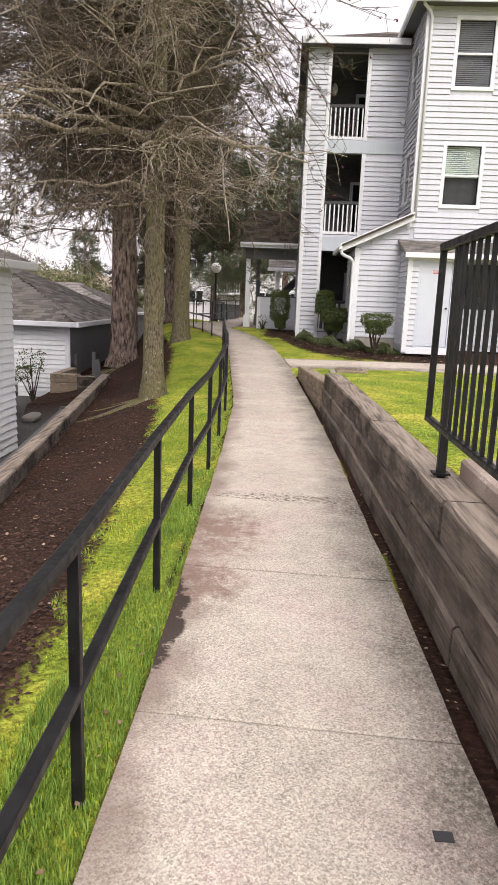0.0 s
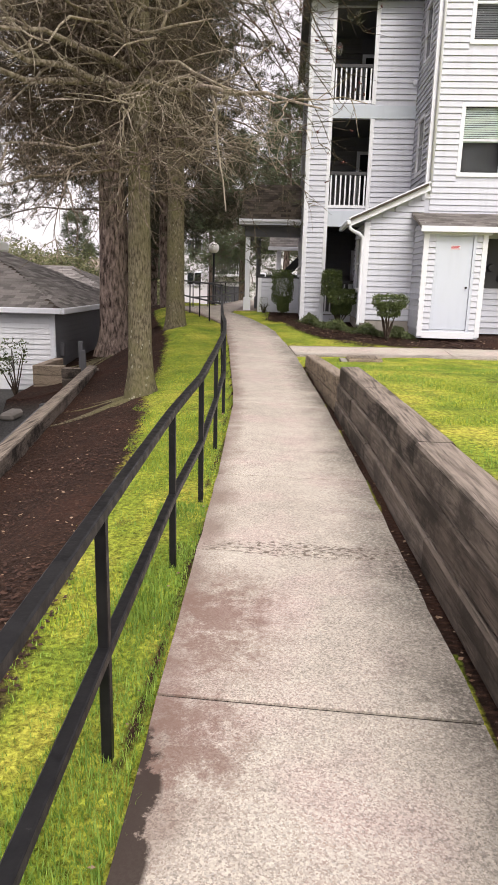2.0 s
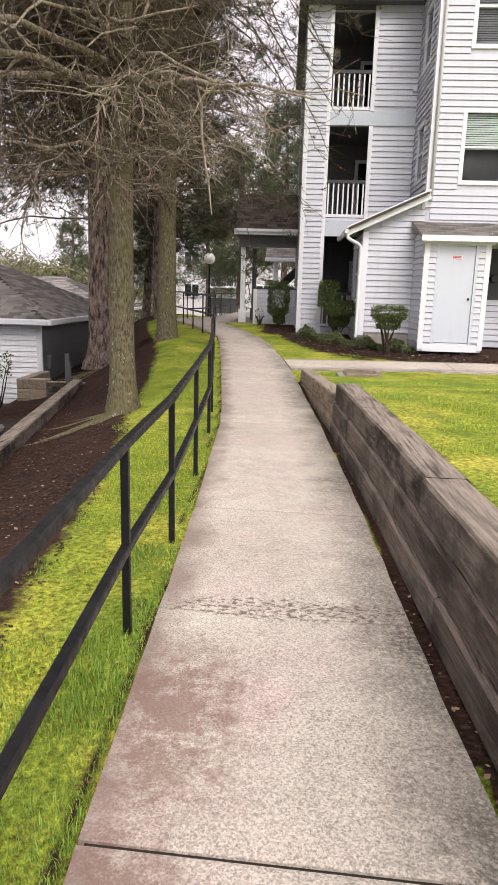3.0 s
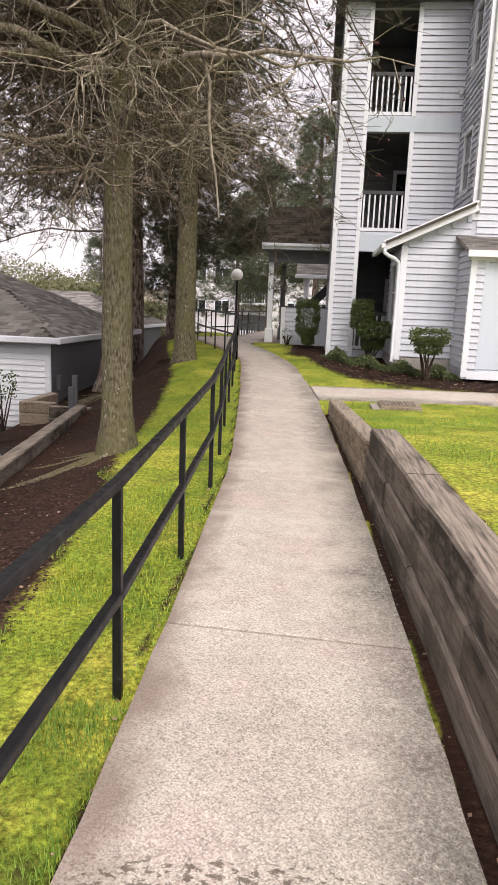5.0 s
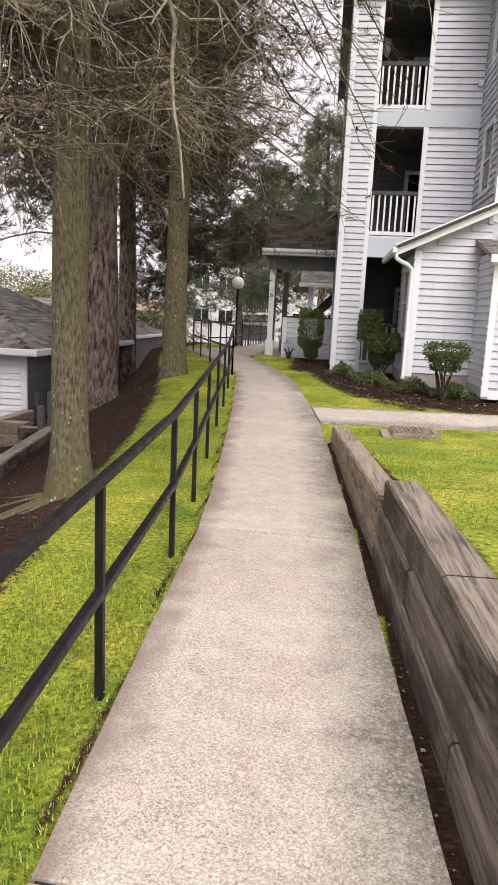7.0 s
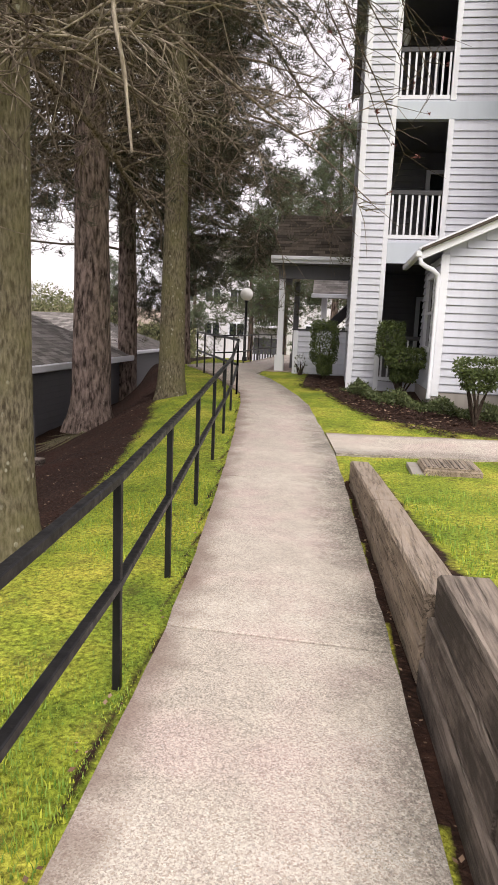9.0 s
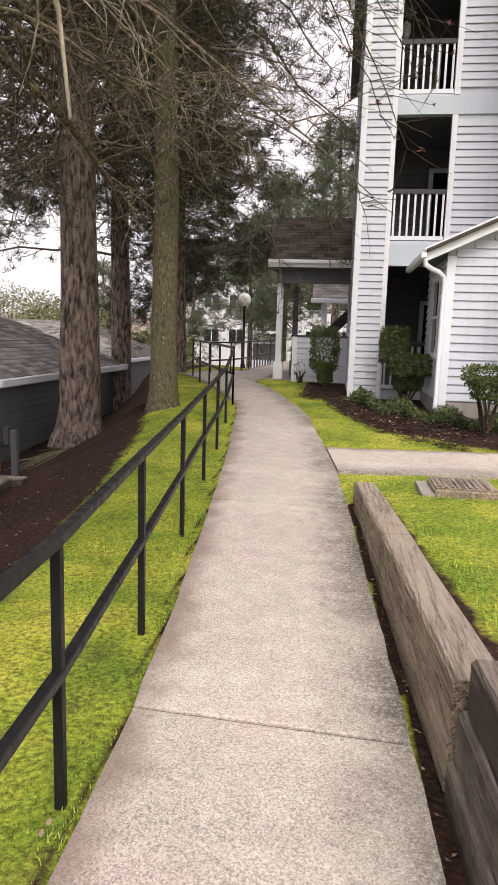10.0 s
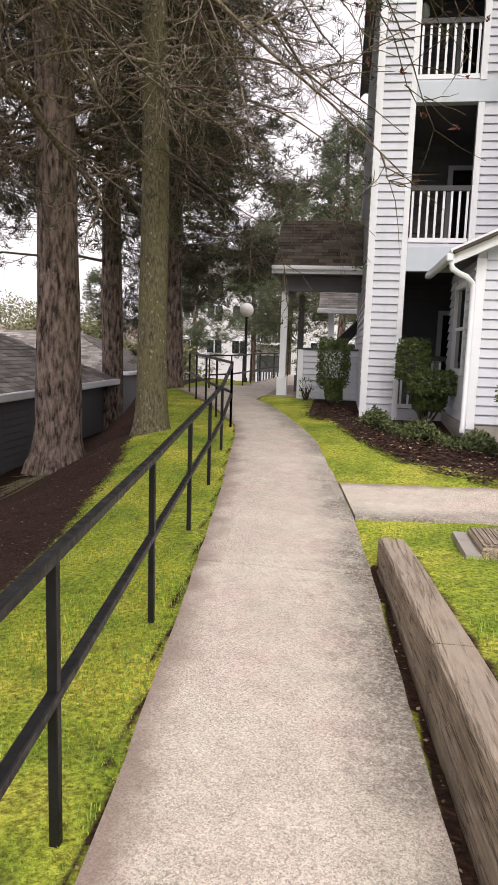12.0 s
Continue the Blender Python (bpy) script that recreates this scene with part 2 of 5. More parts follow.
M_BARK_MOSS = mat_bark("mossy_grey_bark", (0.075, 0.062, 0.042), (0.27, 0.235, 0.16), (0.19, 0.175, 0.085), 0.7, 44)
M_BARK_RED = mat_bark("furrowed_red_brown_bark", (0.030, 0.021, 0.018), (0.33, 0.25, 0.215), (0.20, 0.165, 0.13), 0.25, 15)
# twig bark in three tones: this one is lichen-pale with front light painted in
M_TWIG = mat_bark("lit_lichened_twig_bark", (0.15, 0.12, 0.092), (0.58, 0.50, 0.405), (0.30, 0.27, 0.16), 0.5, 30)
# same bark darkened, so shade inside the crowns sits in its colour
M_TWIG_D = mat_bark("dark_shaded_twig_bark", (0.048, 0.037, 0.029), (0.24, 0.19, 0.152), (0.15, 0.13, 0.075), 0.4, 30)
M_TWIG_M = mat_bark("grey_brown_twig_bark", (0.07, 0.054, 0.043), (0.36, 0.29, 0.235), (0.19, 0.165, 0.09), 0.4, 30)
M_STEM = mat_bark("dark_shrub_stem_bark", (0.025, 0.018, 0.014), (0.10, 0.075, 0.06), (0.06, 0.05, 0.03), 0.2, 40)
M_NEEDLE = mat_leaf("dark_pine_needles", (0.032, 0.036, 0.022), (0.11, 0.11, 0.06))
M_NEEDLE_B = mat_leaf("blue_green_needles", (0.075, 0.105, 0.06), (0.17, 0.20, 0.10))
M_NEEDLE_DRY = mat_leaf("dry_brown_needles", (0.075, 0.055, 0.040), (0.17, 0.135, 0.09))
M_BUSH = mat_leaf("glossy_hedge_leaves", (0.035, 0.055, 0.016), (0.13, 0.165, 0.05), 0.45)
M_PALEBUSH = mat_leaf("pale_bush_leaves", (0.10, 0.12, 0.05), (0.30, 0.29, 0.15), 0.7)
M_IVY = mat_leaf("ground_cover_leaves", (0.05, 0.075, 0.025), (0.15, 0.17, 0.07), 0.5)
M_GRASS = mat_leaf("grass_blades", (0.12, 0.24, 0.03), (0.36, 0.50, 0.09), 0.6)
M_MOSSBLADE = mat_leaf("yellow_moss_tufts", (0.25, 0.33, 0.03), (0.58, 0.60, 0.08), 0.8)
M_DRYLEAF = mat_leaf("dry_fallen_leaves", (0.16, 0.09, 0.05), (0.48, 0.34, 0.24), 0.8)
M_REDLEAF = mat_leaf("withered_red_leaves", (0.10, 0.025, 0.025), (0.22, 0.09, 0.07), 0.7)
M_STONE = mat_paint("bare_foundation_concrete", (0.36, 0.33, 0.30), 0.9, 0.5)


# ---- mesh helpers ----
def link_mesh(name, verts, faces, material, smooth=False):
    me = bpy.data.meshes.new(name)
    me.from_pydata(verts, [], faces)
    me.materials.append(material)
    if smooth:
        me.polygons.foreach_set("use_smooth", [True] * len(me.polygons))
    me.update()
    return new(name, me)


def part(name, bm, material, parent=None, label="", smooth=False):
    """Links a bmesh as one mesh object under a thing or a part."""
    me = bpy.data.meshes.new(name)
    bmesh.ops.recalc_face_normals(bm, faces=bm.faces[:])
    bm.to_mesh(me)
    bm.free()
    me.materials.append(material)
    if smooth:
        me.polygons.foreach_set("use_smooth", [True] * len(me.polygons))
    ob = new(name, me)
    if parent is not None:
        ob.parent = parent
    if label:
        ob["label"] = label
    return ob


def thing(name, label, category, group="", kind="", at=(0, 0, 0)):
    ob = new(name)
    ob.location = at
    ob.empty_display_size = 0.1
    return tagged(ob, label, category, group, kind)


def under(ob, parent):
    ob.parent = parent
    return ob


def boxes(*specs, bevel=0.0):
    """A bmesh of boxes, each (x0, x1, y0, y1, z0, z1)."""
    bm = bmesh.new()
    for x0, x1, y0, y1, z0, z1 in specs:
        m = Matrix.Translation(((x0 + x1) / 2, (y0 + y1) / 2, (z0 + z1) / 2)) @ Matrix.Diagonal((abs(x1 - x0), abs(y1 - y0), abs(z1 - z0), 1))
        bmesh.ops.create_cube(bm, size=1, matrix=m)
    if bevel:
        bmesh.ops.bevel(bm, geom=bm.edges[:], offset=bevel, segments=1, affect="EDGES")
    return bm


def beam(a, b, w, h, bevel=0.006):
    """A bmesh bar of width w and height h from a to b (centre line), kept upright."""
    a, b = Vector(a), Vector(b)
    d = b - a
    x = d.normalized()
    up = Vector((0, 0, 1)) if abs(x.z) < 0.9 else Vector((0, 1, 0))
    y = up.cross(x).normalized()
    z = x.cross(y)
    m = Matrix.Translation((a + b) / 2) @ Matrix((x, y, z)).transposed().to_4x4() @ Matrix.Diagonal((d.length, w, h, 1))
    bm = bmesh.new()
    bmesh.ops.create_cube(bm, size=1, matrix=m)
    if bevel:
        bmesh.ops.bevel(bm, geom=bm.edges[:], offset=bevel, segments=1, affect="EDGES")
    return bm


def sweep(points, radius, sides=8):
    """A bmesh tube along points; radius: a number or one for each point."""
    bm = bmesh.new()
    pts = [Vector(p) for p in points]
    rad = radius if isinstance(radius, (list, tuple)) else [radius] * len(pts)
    rings = []
    for i, p in enumerate(pts):
        d = (pts[min(i + 1, len(pts) - 1)] - pts[max(i - 1, 0)]).normalized()
        ref = Vector((0, 0, 1)) if abs(d.z) < 0.85 else Vector((0, 1, 0))
        u = d.cross(ref).normalized()
        v = d.cross(u)
        rings.append([bm.verts.new(p + rad[i] * (math.cos(k * math.tau / sides) * u + math.sin(k * math.tau / sides) * v)) for k in range(sides)])
    for r0, r1 in zip(rings, rings[1:]):
        for k in range(sides):
            bm.faces.new((r0[k], r0[(k + 1) % sides], r1[(k + 1) % sides], r1[k]))
    bm.faces.new(rings[0])
    bm.faces.new(rings[-1])
    return bm


def np_mesh(name, verts, faces, material, smooth=False):
    """A mesh from numpy arrays whose faces all have the same number of corners."""
    verts, faces = np.asarray(verts, np.float32), np.asarray(faces, np.int32)
    me = bpy.data.meshes.new(name)
    me.vertices.add(len(verts))
    me.vertices.foreach_set("co", verts.ravel())
    k = faces.shape[1]
    me.loops.add(faces.size)
    me.loops.foreach_set("vertex_index", faces.ravel())
    me.polygons.add(len(faces))
    me.polygons.foreach_set("loop_start", np.arange(0, faces.size, k, dtype=np.int32))
    me.polygons.foreach_set("loop_total", np.full(len(faces), k, np.int32))
    if smooth:
        me.polygons.foreach_set("use_smooth", np.ones(len(faces), bool))
    me.update(calc_edges=True)
    me.materials.append(material)
    return new(name, me)


def twig_arrays(P, R, sides=3):
    """Tubes along many lines at once: P is (lines, points, 3), R (lines, points)."""
    N, S = P.shape[:2]
    d = np.gradient(P, axis=1)
    d /= np.linalg.norm(d, axis=2, keepdims=True) + 1e-9
    ref = np.where(np.abs(d[..., 2:3]) < 0.8, np.array([0, 0, 1.0]), np.array([0, 1.0, 0]))
    u = np.cross(d, ref)
    u /= np.linalg.norm(u, axis=2, keepdims=True) + 1e-9
    v = np.cross(d, u)
    a = np.arange(sides) * math.tau / sides
    ring = P[:, :, None] + R[:, :, None, None] * (np.cos(a)[:, None] * u[:, :, None] + np.sin(a)[:, None] * v[:, :, None])
    idx = np.arange(N * S * sides).reshape(N, S, sides)
    nxt = np.roll(idx, -1, axis=2)
    f = np.stack((idx[:, :-1], nxt[:, :-1], nxt[:, 1:], idx[:, 1:]), -1).reshape(-1, 4)
    return ring.reshape(-1, 3), f


def joined(arrays):
    vs, fs, k = [], [], 0
    for v, f in arrays:
        vs.append(v)
        fs.append(f + k)
        k += len(v)
    return np.concatenate(vs), np.concatenate(fs)


# ---- the plan ----
def path_z(y):
    s = min(max((y - 12) / 13, 0), 1)
    return 0.55 * s * s * (3 - 2 * s)


def left_edge(y):
    return float(np.interp(y, (-6, 1.6, 3, 5.3, 7, 10, 11, 14, 16.4, 18, 20), (-0.20, -0.23, -0.24, -0.30, -0.34, -0.46, -0.53, -0.82, -1.05, -1.24, -1.44)))


def right_edge(y):
    return float(np.interp(y, (-6, 2, 4, 5.5, 7, 9.2, 10.5, 13.8, 15.4, 16.7, 19.3, 20), (1.06, 1.01, 0.97, 0.92, 0.88, 0.79, 0.73, 0.54, 0.41, 0.24, -0.14, -0.36)))


def wall_face(y):
    return right_edge(y) + 0.08


def wall_top(y):
    return 0.66 - 0.013 * (y - 3) if y < 9.9 else float(np.interp(y, (9.9, 14.2), (0.43, 0.22)))


def sstep(a, b, v):
    s = min(max((v - a) / (b - a), 0), 1)
    return s * s * (3 - 2 * s)


def curb_x(y):
    return -2.46 - 0.146 * (y - 6.3)


def ground_z(x, y):
    zp = path_z(y)
    if y > 27:
        zp += -1.9 * sstep(31, 52, y)
    L, R = left_edge(min(y, 20)), right_edge(min(y, 20))
    if y > 20:
        L -= 0.42 * (min(y, 26) - 20)
        R -= 0.3 * (min(y, 25) - 20)
    if L - 0.02 < x < R + 0.02:
        return zp - (0.09 if L + 0.1 < x < R - 0.1 else 0.05)
    if x >= R:
        if y < 14.3:
            w = wall_face(y)
            if x < w + 0.1:
                return -0.05
            lawn = wall_top(y) - 0.05 if y < 9.9 else float(np.interp(y, (9.9, 14.3), (0.42, 0.09)))
            return lawn + 0.04 * sstep(1, 6, x - w)
        return zp - 0.02 - 0.02 * (1 - sstep(0, 0.1, x - R))
    # the bank
    m0, c = L - 0.85, curb_x(y)
    if y > 15.6:
        c = -5.8
    drop = (0.42 if y <= 15.6 else 1.15) * sstep(0, 1, (m0 - x) / (m0 - c))
    z = zp - 0.035 - drop - 0.10 * (1 - sstep(15, 20, y)) * sstep(0, 0.9, L - x) * 0.3
    z += 0.12 * math.exp(-((x + 2.7) ** 2 + (y - 18.6) ** 2) / 1.2)
    if y <= 15.6:
        if x < c - 0.08:
            return -1.45
        return z
    return max(min(z, 9), -1.5) if x > -5.85 else -1.45


# ---- ground sheet ----
gx = np.unique(np.round(np.concatenate((np.linspace(-400, -60, 12), np.linspace(-60, -8, 30), np.arange(-8, 6, 0.08), np.linspace(6, 60, 30), np.linspace(60, 400, 12))), 3))
gy = np.unique(np.round(np.concatenate((np.linspace(-60, -4, 15), np.arange(-4, 30, 0.15), np.linspace(30, 60, 40), np.linspace(60, 600, 20))), 3))
gv, mulch, drive = [], [], []
for y in gy:
    for x in gx:
        bump = 0.018 * noise.noise(Vector((x * 2.3, y * 2.3, 0.3))) + 0.03 * noise.noise(Vector((x * 0.6, y * 0.6, 4)))
        z = ground_z(x, y)
        L = left_edge(min(y, 20))
        onpath = L - 0.06 < x < right_edge(min(y, 20)) + 0.06 or (y > 17 and x > -3.5 and x < 0)
        dr = 1.0 if (z < -1.4 and y < 32 and x < -3) else 0.0
        soil = L + 0.06 < x < right_edge(min(y, 20)) - 0.06 and y < 16
        gv.append((x, y, z + (0 if onpath or dr else bump)))
        m = 0.0
        if x < L:
            edge = float(np.interp(y, (0, 3, 7.5, 9.2, 11.5, 14, 17.5, 20, 24), (-0.72, -0.8, -1.25, -1.48, -1.9, -2.15, -2.65, -3.2, -4.2)))
            m = sstep(0.3, -0.3, x - edge)
            if L - 0.07 < x:
                m = 0.6
        elif x > right_edge(min(y, 20)):
            if y < 14.3 and x < wall_face(y) + 0.1:
                m = 1.0
            bed = float(np.interp(x, (-1.3, 0, 0.4, 1.1, 2.2, 4, 8), (23.0, 21.6, 20.4, 18.6, 17.6, 17.2, 17.2)))
            m = max(m, 0.42 * sstep(-3.0, -0.6, y - bed) + 0.58 * sstep(-0.9, 0.5, y - bed))
            if y < 14.3:
                m = max(m, 0.75 * sstep(0.42, 0.2, x - wall_face(y)))
        mulch.append(2.0 if soil else m)
        drive.append(dr)
nx = len(gx)
gf = [(j * nx + i, j * nx + i + 1, (j + 1) * nx + i + 1, (j + 1) * nx + i) for j in range(len(gy) - 1) for i in range(nx - 1)]
ground = link_mesh("ground", gv, gf, M_GROUND, True)
for nm, vals in (("mulch", mulch), ("drive", drive)):
    ground.data.attributes.new(nm, "FLOAT", "POINT").data.foreach_set("value", vals)
tagged(ground, "mossy green lawn and dark bark mulch bank", "ground", kind="structure")

# ---- concrete path ----
pavement = thing("pavement", "stained pale concrete footpath of jointed slabs", "footpath", kind="structure")


def slab(rows, joint=0.007, thick=0.11, rough_edge=0.012):
    """One slab: rows of (left point, right point), in order along the path."""
    bm = bmesh.new()
    lay = bm.verts.layers.float.new("across")
    n = 8
    top = []
    for k, (a, b) in enumerate(rows):
        a, b = Vector(a), Vector(b)
        r = []
        for i in range(n + 1):
            p = a.lerp(b, i / n)
            e = 0.004 if k in (0, len(rows) - 1) else 0.006 if i in (0, n) else 0.0
            if i in (0, n):
                p += (b - a).normalized() * (rough_edge * noise.noise(p * 3.1)) * (1 if i == 0 else -1)
            v = bm.verts.new((p.x, p.y, p.z - e))
            v[lay] = i / n
            r.append(v)
        top.append(r)
    for r0, r1 in zip(top, top[1:]):
        for i in range(n):
            bm.faces.new((r0[i], r0[i + 1], r1[i + 1], r1[i]))
    rim = [e for e in bm.edges if len(e.link_faces) == 1]
    low = bmesh.ops.extrude_edge_only(bm, edges=rim)["geom"]
    for v in low:
        if isinstance(v, bmesh.types.BMVert):
            v.co.z -= thick
    return part("slab", bm, M_CONC, pavement)


JOINTS = (-4.9, -3.1, -1.3, 0.5, 2.37, 3.83, 5.28, 6.87, 10.18, 13.88, 16.7)
FINE = (2.37, 5.28)
for a, b in zip(JOINTS, JOINTS[1:]):
    ys = np.linspace(a + (0.011 if a not in FINE else 0.004), b - (0.008 if b not in FINE else 0.003), max(3, int((b - a) / 0.22)))
    ys = np.concatenate((ys[:1], ys[:1] + 0.014, ys[1:-1], ys[-1:] - 0.014, ys[-1:]))
    skew = -0.07
    slab([((left_edge(y), y - skew * 0.5, path_z(y)), (right_edge(y), y + skew * 0.5, path_z(y))) for y in ys])
M_SOIL = Nodes("dark_joint_soil", 0.95).done((0.035, 0.028, 0.022))
for y in JOINTS[3:-1]:
    if y not in FINE:
        part("joint_filler", beam((left_edge(y) + 0.015, y + 0.037, path_z(y) - 0.024), (right_edge(y) - 0.015, y - 0.033, path_z(y) - 0.024), 0.05, 0.02, 0), M_SOIL, pavement, "dark soil in the joint")
TURNED = [((-1.10, 16.69), (0.25, 16.69)), ((-1.19, 17.55), (0.12, 17.48)), ((-1.33, 18.9), (-0.08, 18.9)), ((-1.50, 20.0), (-0.36, 20.0)), ((-1.95, 21.2), (-0.76, 21.3)), ((-2.4, 22.4), (-1.16, 22.5)), ((-3.05, 23.9), (-1.62, 23.6)), ((-3.9, 25.8), (-1.55, 24.6)), ((-3.7, 27.2), (-0.9, 25.2)), ((-2.6, 28.4), (-0.7, 26.5)), ((-2.45, 31.0), (-0.6, 30.0)), ((-2.1, 37.0), (0.4, 36.0))]
for i in range(len(TURNED) - 1):
    (a0, b0), (a1, b1) = TURNED[i], TURNED[i + 1]
    rr = []
    for k in np.linspace(0.008, 0.995, 6):
        pa, pb = np.array(a0) * (1 - k) + np.array(a1) * k, np.array(b0) * (1 - k) + np.array(b1) * k
        rr.append(((pa[0], pa[1], path_z(pa[1])), (pb[0], pb[1], path_z(pb[1]))))
    slab(rr)
# the branch that leads to the building's service door
for x0, x1 in ((0.0, 1.9), (1.9, 3.7), (3.7, 5.5), (5.5, 7.5)):
    rr = []
    for k in np.linspace(0.004, 0.996, 6):
        x = x0 * (1 - k) + x1 * k
        lo, hi = 15.35 + 0.06 * x, 16.62 + 0.06 * x
        xa = max(x, right_edge(lo) + 0.012)
        xb = max(x, right_edge(hi) + 0.012)
        if x0 == 0.0:
            xa, xb = right_edge(lo) + 0.012 + (1.9 - right_edge(lo)) * k, right_edge(hi) + 0.012 + (1.9 - right_edge(hi)) * k
        rr.append(((xb, hi, path_z(hi) + 0.004), (xa, lo, path_z(lo) + 0.004)))
    slab(rr)
mark = part("metal_marker", boxes((0.80, 0.86, 1.86, 1.90, 0.0, 0.004)), M_DARK, pavement, "small dark metal plate set in the concrete")


# ---- timber retaining wall ----
wall = thing("retaining_wall", "dark weathered railway-sleeper retaining wall beside the path", "retaining wall")


def sleeper(y0, y1, z0, z1, lean=0.0, depth=0.24, mat=None, parent=None, xf=None, zoff=None):
    """One timber laid along the wall between two stations, following its curve and slope."""
    xf = xf or wall_face
    bm = bmesh.new()
    rings = []
    ys = np.linspace(y0, y1, max(2, int((y1 - y0) / 0.45)))
    for y in ys:
        x = xf(y) + lean + 0.006 * noise.noise(Vector((y * 1.7, z0 * 5, 1)))
        dz = 0.0 if zoff is None else zoff(y)
        c = 0.016
        prof = ((0, z0 + c), (0, z1 - c), (c, z1), (depth - c, z1), (depth, z1 - c), (depth, z0 + c), (depth - c, z0), (c, z0))
        rings.append([bm.verts.new((x + px, y, pz + dz + 0.004 * noise.noise(Vector((y * 2, px * 9, pz * 9))))) for px, pz in prof])
    for r0, r1 in zip(rings, rings[1:]):
        for k in range(8):
            bm.faces.new((r0[k], r0[(k + 1) % 8], r1[(k + 1) % 8], r1[k]))
    bm.faces.new(rings[0])
    bm.faces.new(rings[-1])
    return part("timber", bm, mat or M_TIMBER, parent or wall)


BREAKS = ((-4.4, -2.0, 0.45, 2.85, 5.2, 7.55, 9.9), (-3.2, -0.8, 1.6, 4.0, 6.35, 8.7, 9.86), (-4.0, -1.6, 0.9, 3.3, 5.7, 8.05, 9.82))
for row, br in enumerate(BREAKS):
    for a, b in zip(br, br[1:]):
        h = 0.222
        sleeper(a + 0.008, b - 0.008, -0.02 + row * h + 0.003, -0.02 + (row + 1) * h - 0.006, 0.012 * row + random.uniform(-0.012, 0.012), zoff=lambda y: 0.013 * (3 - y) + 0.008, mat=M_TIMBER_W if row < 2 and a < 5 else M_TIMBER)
for a, b in ((9.9, 12.1), (12.1, 14.22)):
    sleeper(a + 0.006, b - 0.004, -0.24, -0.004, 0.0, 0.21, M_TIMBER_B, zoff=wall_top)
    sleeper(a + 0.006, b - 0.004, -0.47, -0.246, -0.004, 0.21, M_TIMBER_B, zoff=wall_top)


# ---- handrail along the path ----
RAIL = [(-4.4, -0.29, 0.84), (-2.2, -0.29, 0.84), (-0.1, -0.30, 0.84), (1.95, -0.32, 0.85), (3.53, -0.37, 0.86), (5.1, -0.41, 0.87), (6.28, -0.40, 0.89), (7.88, -0.46, 0.92), (9.6, -0.54, 0.95), (10.99, -0.66, 0.99), (12.87, -0.87, 0.99), (14.67, -1.05, 1.03), (16.3, -1.2, 1.08), (18.05, -1.38, 1.13), (19.9, -1.56, 1.37)]
handrail = thing("handrail", "black painted steel handrail with worn top bar", "handrail")


def rail_run(parent, pts, mid, size=0.045):
    """Top and middle bars through the stations, and a post at each: stations are (y, x, top)."""
    for off, nm in ((0.0, "top_rail"), (mid, "middle_rail")):
        for p, q in zip(pts, pts[1:]):
            a, b = Vector((p[1], p[0], p[2] - off)), Vector((q[1], q[0], q[2] - off))
            e = (b - a).normalized() * 0.012
            part(nm, beam(a - e, b + e, size, size * 0.95, 0.005), M_METAL, parent)
    for y, x, top in pts:
        g = ground_z(x, y)
        part("post", beam((x, y, g - 0.15), (x, y, top - 0.02), 0.036, 0.036, 0.003), M_METAL, parent)


rail_run(handrail, RAIL, 0.48)
rail_run(handrail, [(19.9, -1.56, 1.40), (20.9, -2.0, 1.43), (22.0, -2.42, 1.45), (23.3, -2.9, 1.47), (24.8, -3.4, 1.49)], 0.48)
far_rail = thing("handrail", "black steel handrail at the bend of the path", "handrail")
rail_run(far_rail, [(26.2, -3.2, 1.40), (27.0, -2.75, 1.41), (28.0, -2.58, 1.42), (29.3, -2.52, 1.43), (30.8, -2.44, 1.44), (33.0, -2.2, 1.44), (35.5, -1.9, 1.44)], 0.5)

# ---- picket fence on the retaining wall ----
fence = thing("metal_fence", "black square-bar metal picket fence on the wall", "fence")
FX = 1.14
part("top_rail", beam((FX, 4.06, 1.90), (FX - 0.02, -3.6, 1.94), 0.045, 0.045), M_METAL, fence)
part("bottom_rail", beam((FX, 4.06, 0.93), (FX + 0.02, -3.6, 0.97), 0.04, 0.035), M_METAL, fence)
part("end_stile", beam((FX, 4.045, 0.92), (FX, 4.045, 1.90), 0.034, 0.034, 0.003), M_METAL, fence)
for y in (3.80, 1.7, -0.5, -2.7):
    part("post", beam((FX + 0.045, y, 0.60), (FX + 0.03, y, 1.90), 0.046, 0.046, 0.004), M_METAL, fence)
    part("base_plate", boxes((FX - 0.005, FX + 0.09, y - 0.04, y + 0.04, 0.655, 0.667)), M_METAL, fence)
y = 3.66
while y > -3.5:
    part("picket", beam((FX, y, 0.94), (FX - 0.005, y, 1.90), 0.019, 0.019, 0), M_METAL, fence)
    y -= 0.118
curb = part("concrete_curb", boxes((1.30, 1.75, -3.6, 3.85, 0.45, 0.74), bevel=0.015), M_CONC)
tagged(curb, "rough exposed-aggregate concrete kerb beneath the fence", "kerb", kind="structure")


# ---- lap siding and walls ----
COURSE = 0.138


def board_mesh(material):
    me = bpy.data.meshes.new("board")
    h = COURSE
    prof = ((-0.004, 0.014), (-0.036, 0.014), (-0.038, 0.020), (-0.012, h + 0.006), (-0.004, h + 0.006))
    vs = [(x, y, z) for x in (0, 1) for y, z in prof]
    fs = [(k, (k + 1) % 5, 5 + (k + 1) % 5, 5 + k) for k in range(5)] + [(4, 3, 2, 1, 0), (5, 6, 7, 8, 9)]
    me.from_pydata(vs, [], fs)
    me.materials.append(material)
    me.update()
    return me


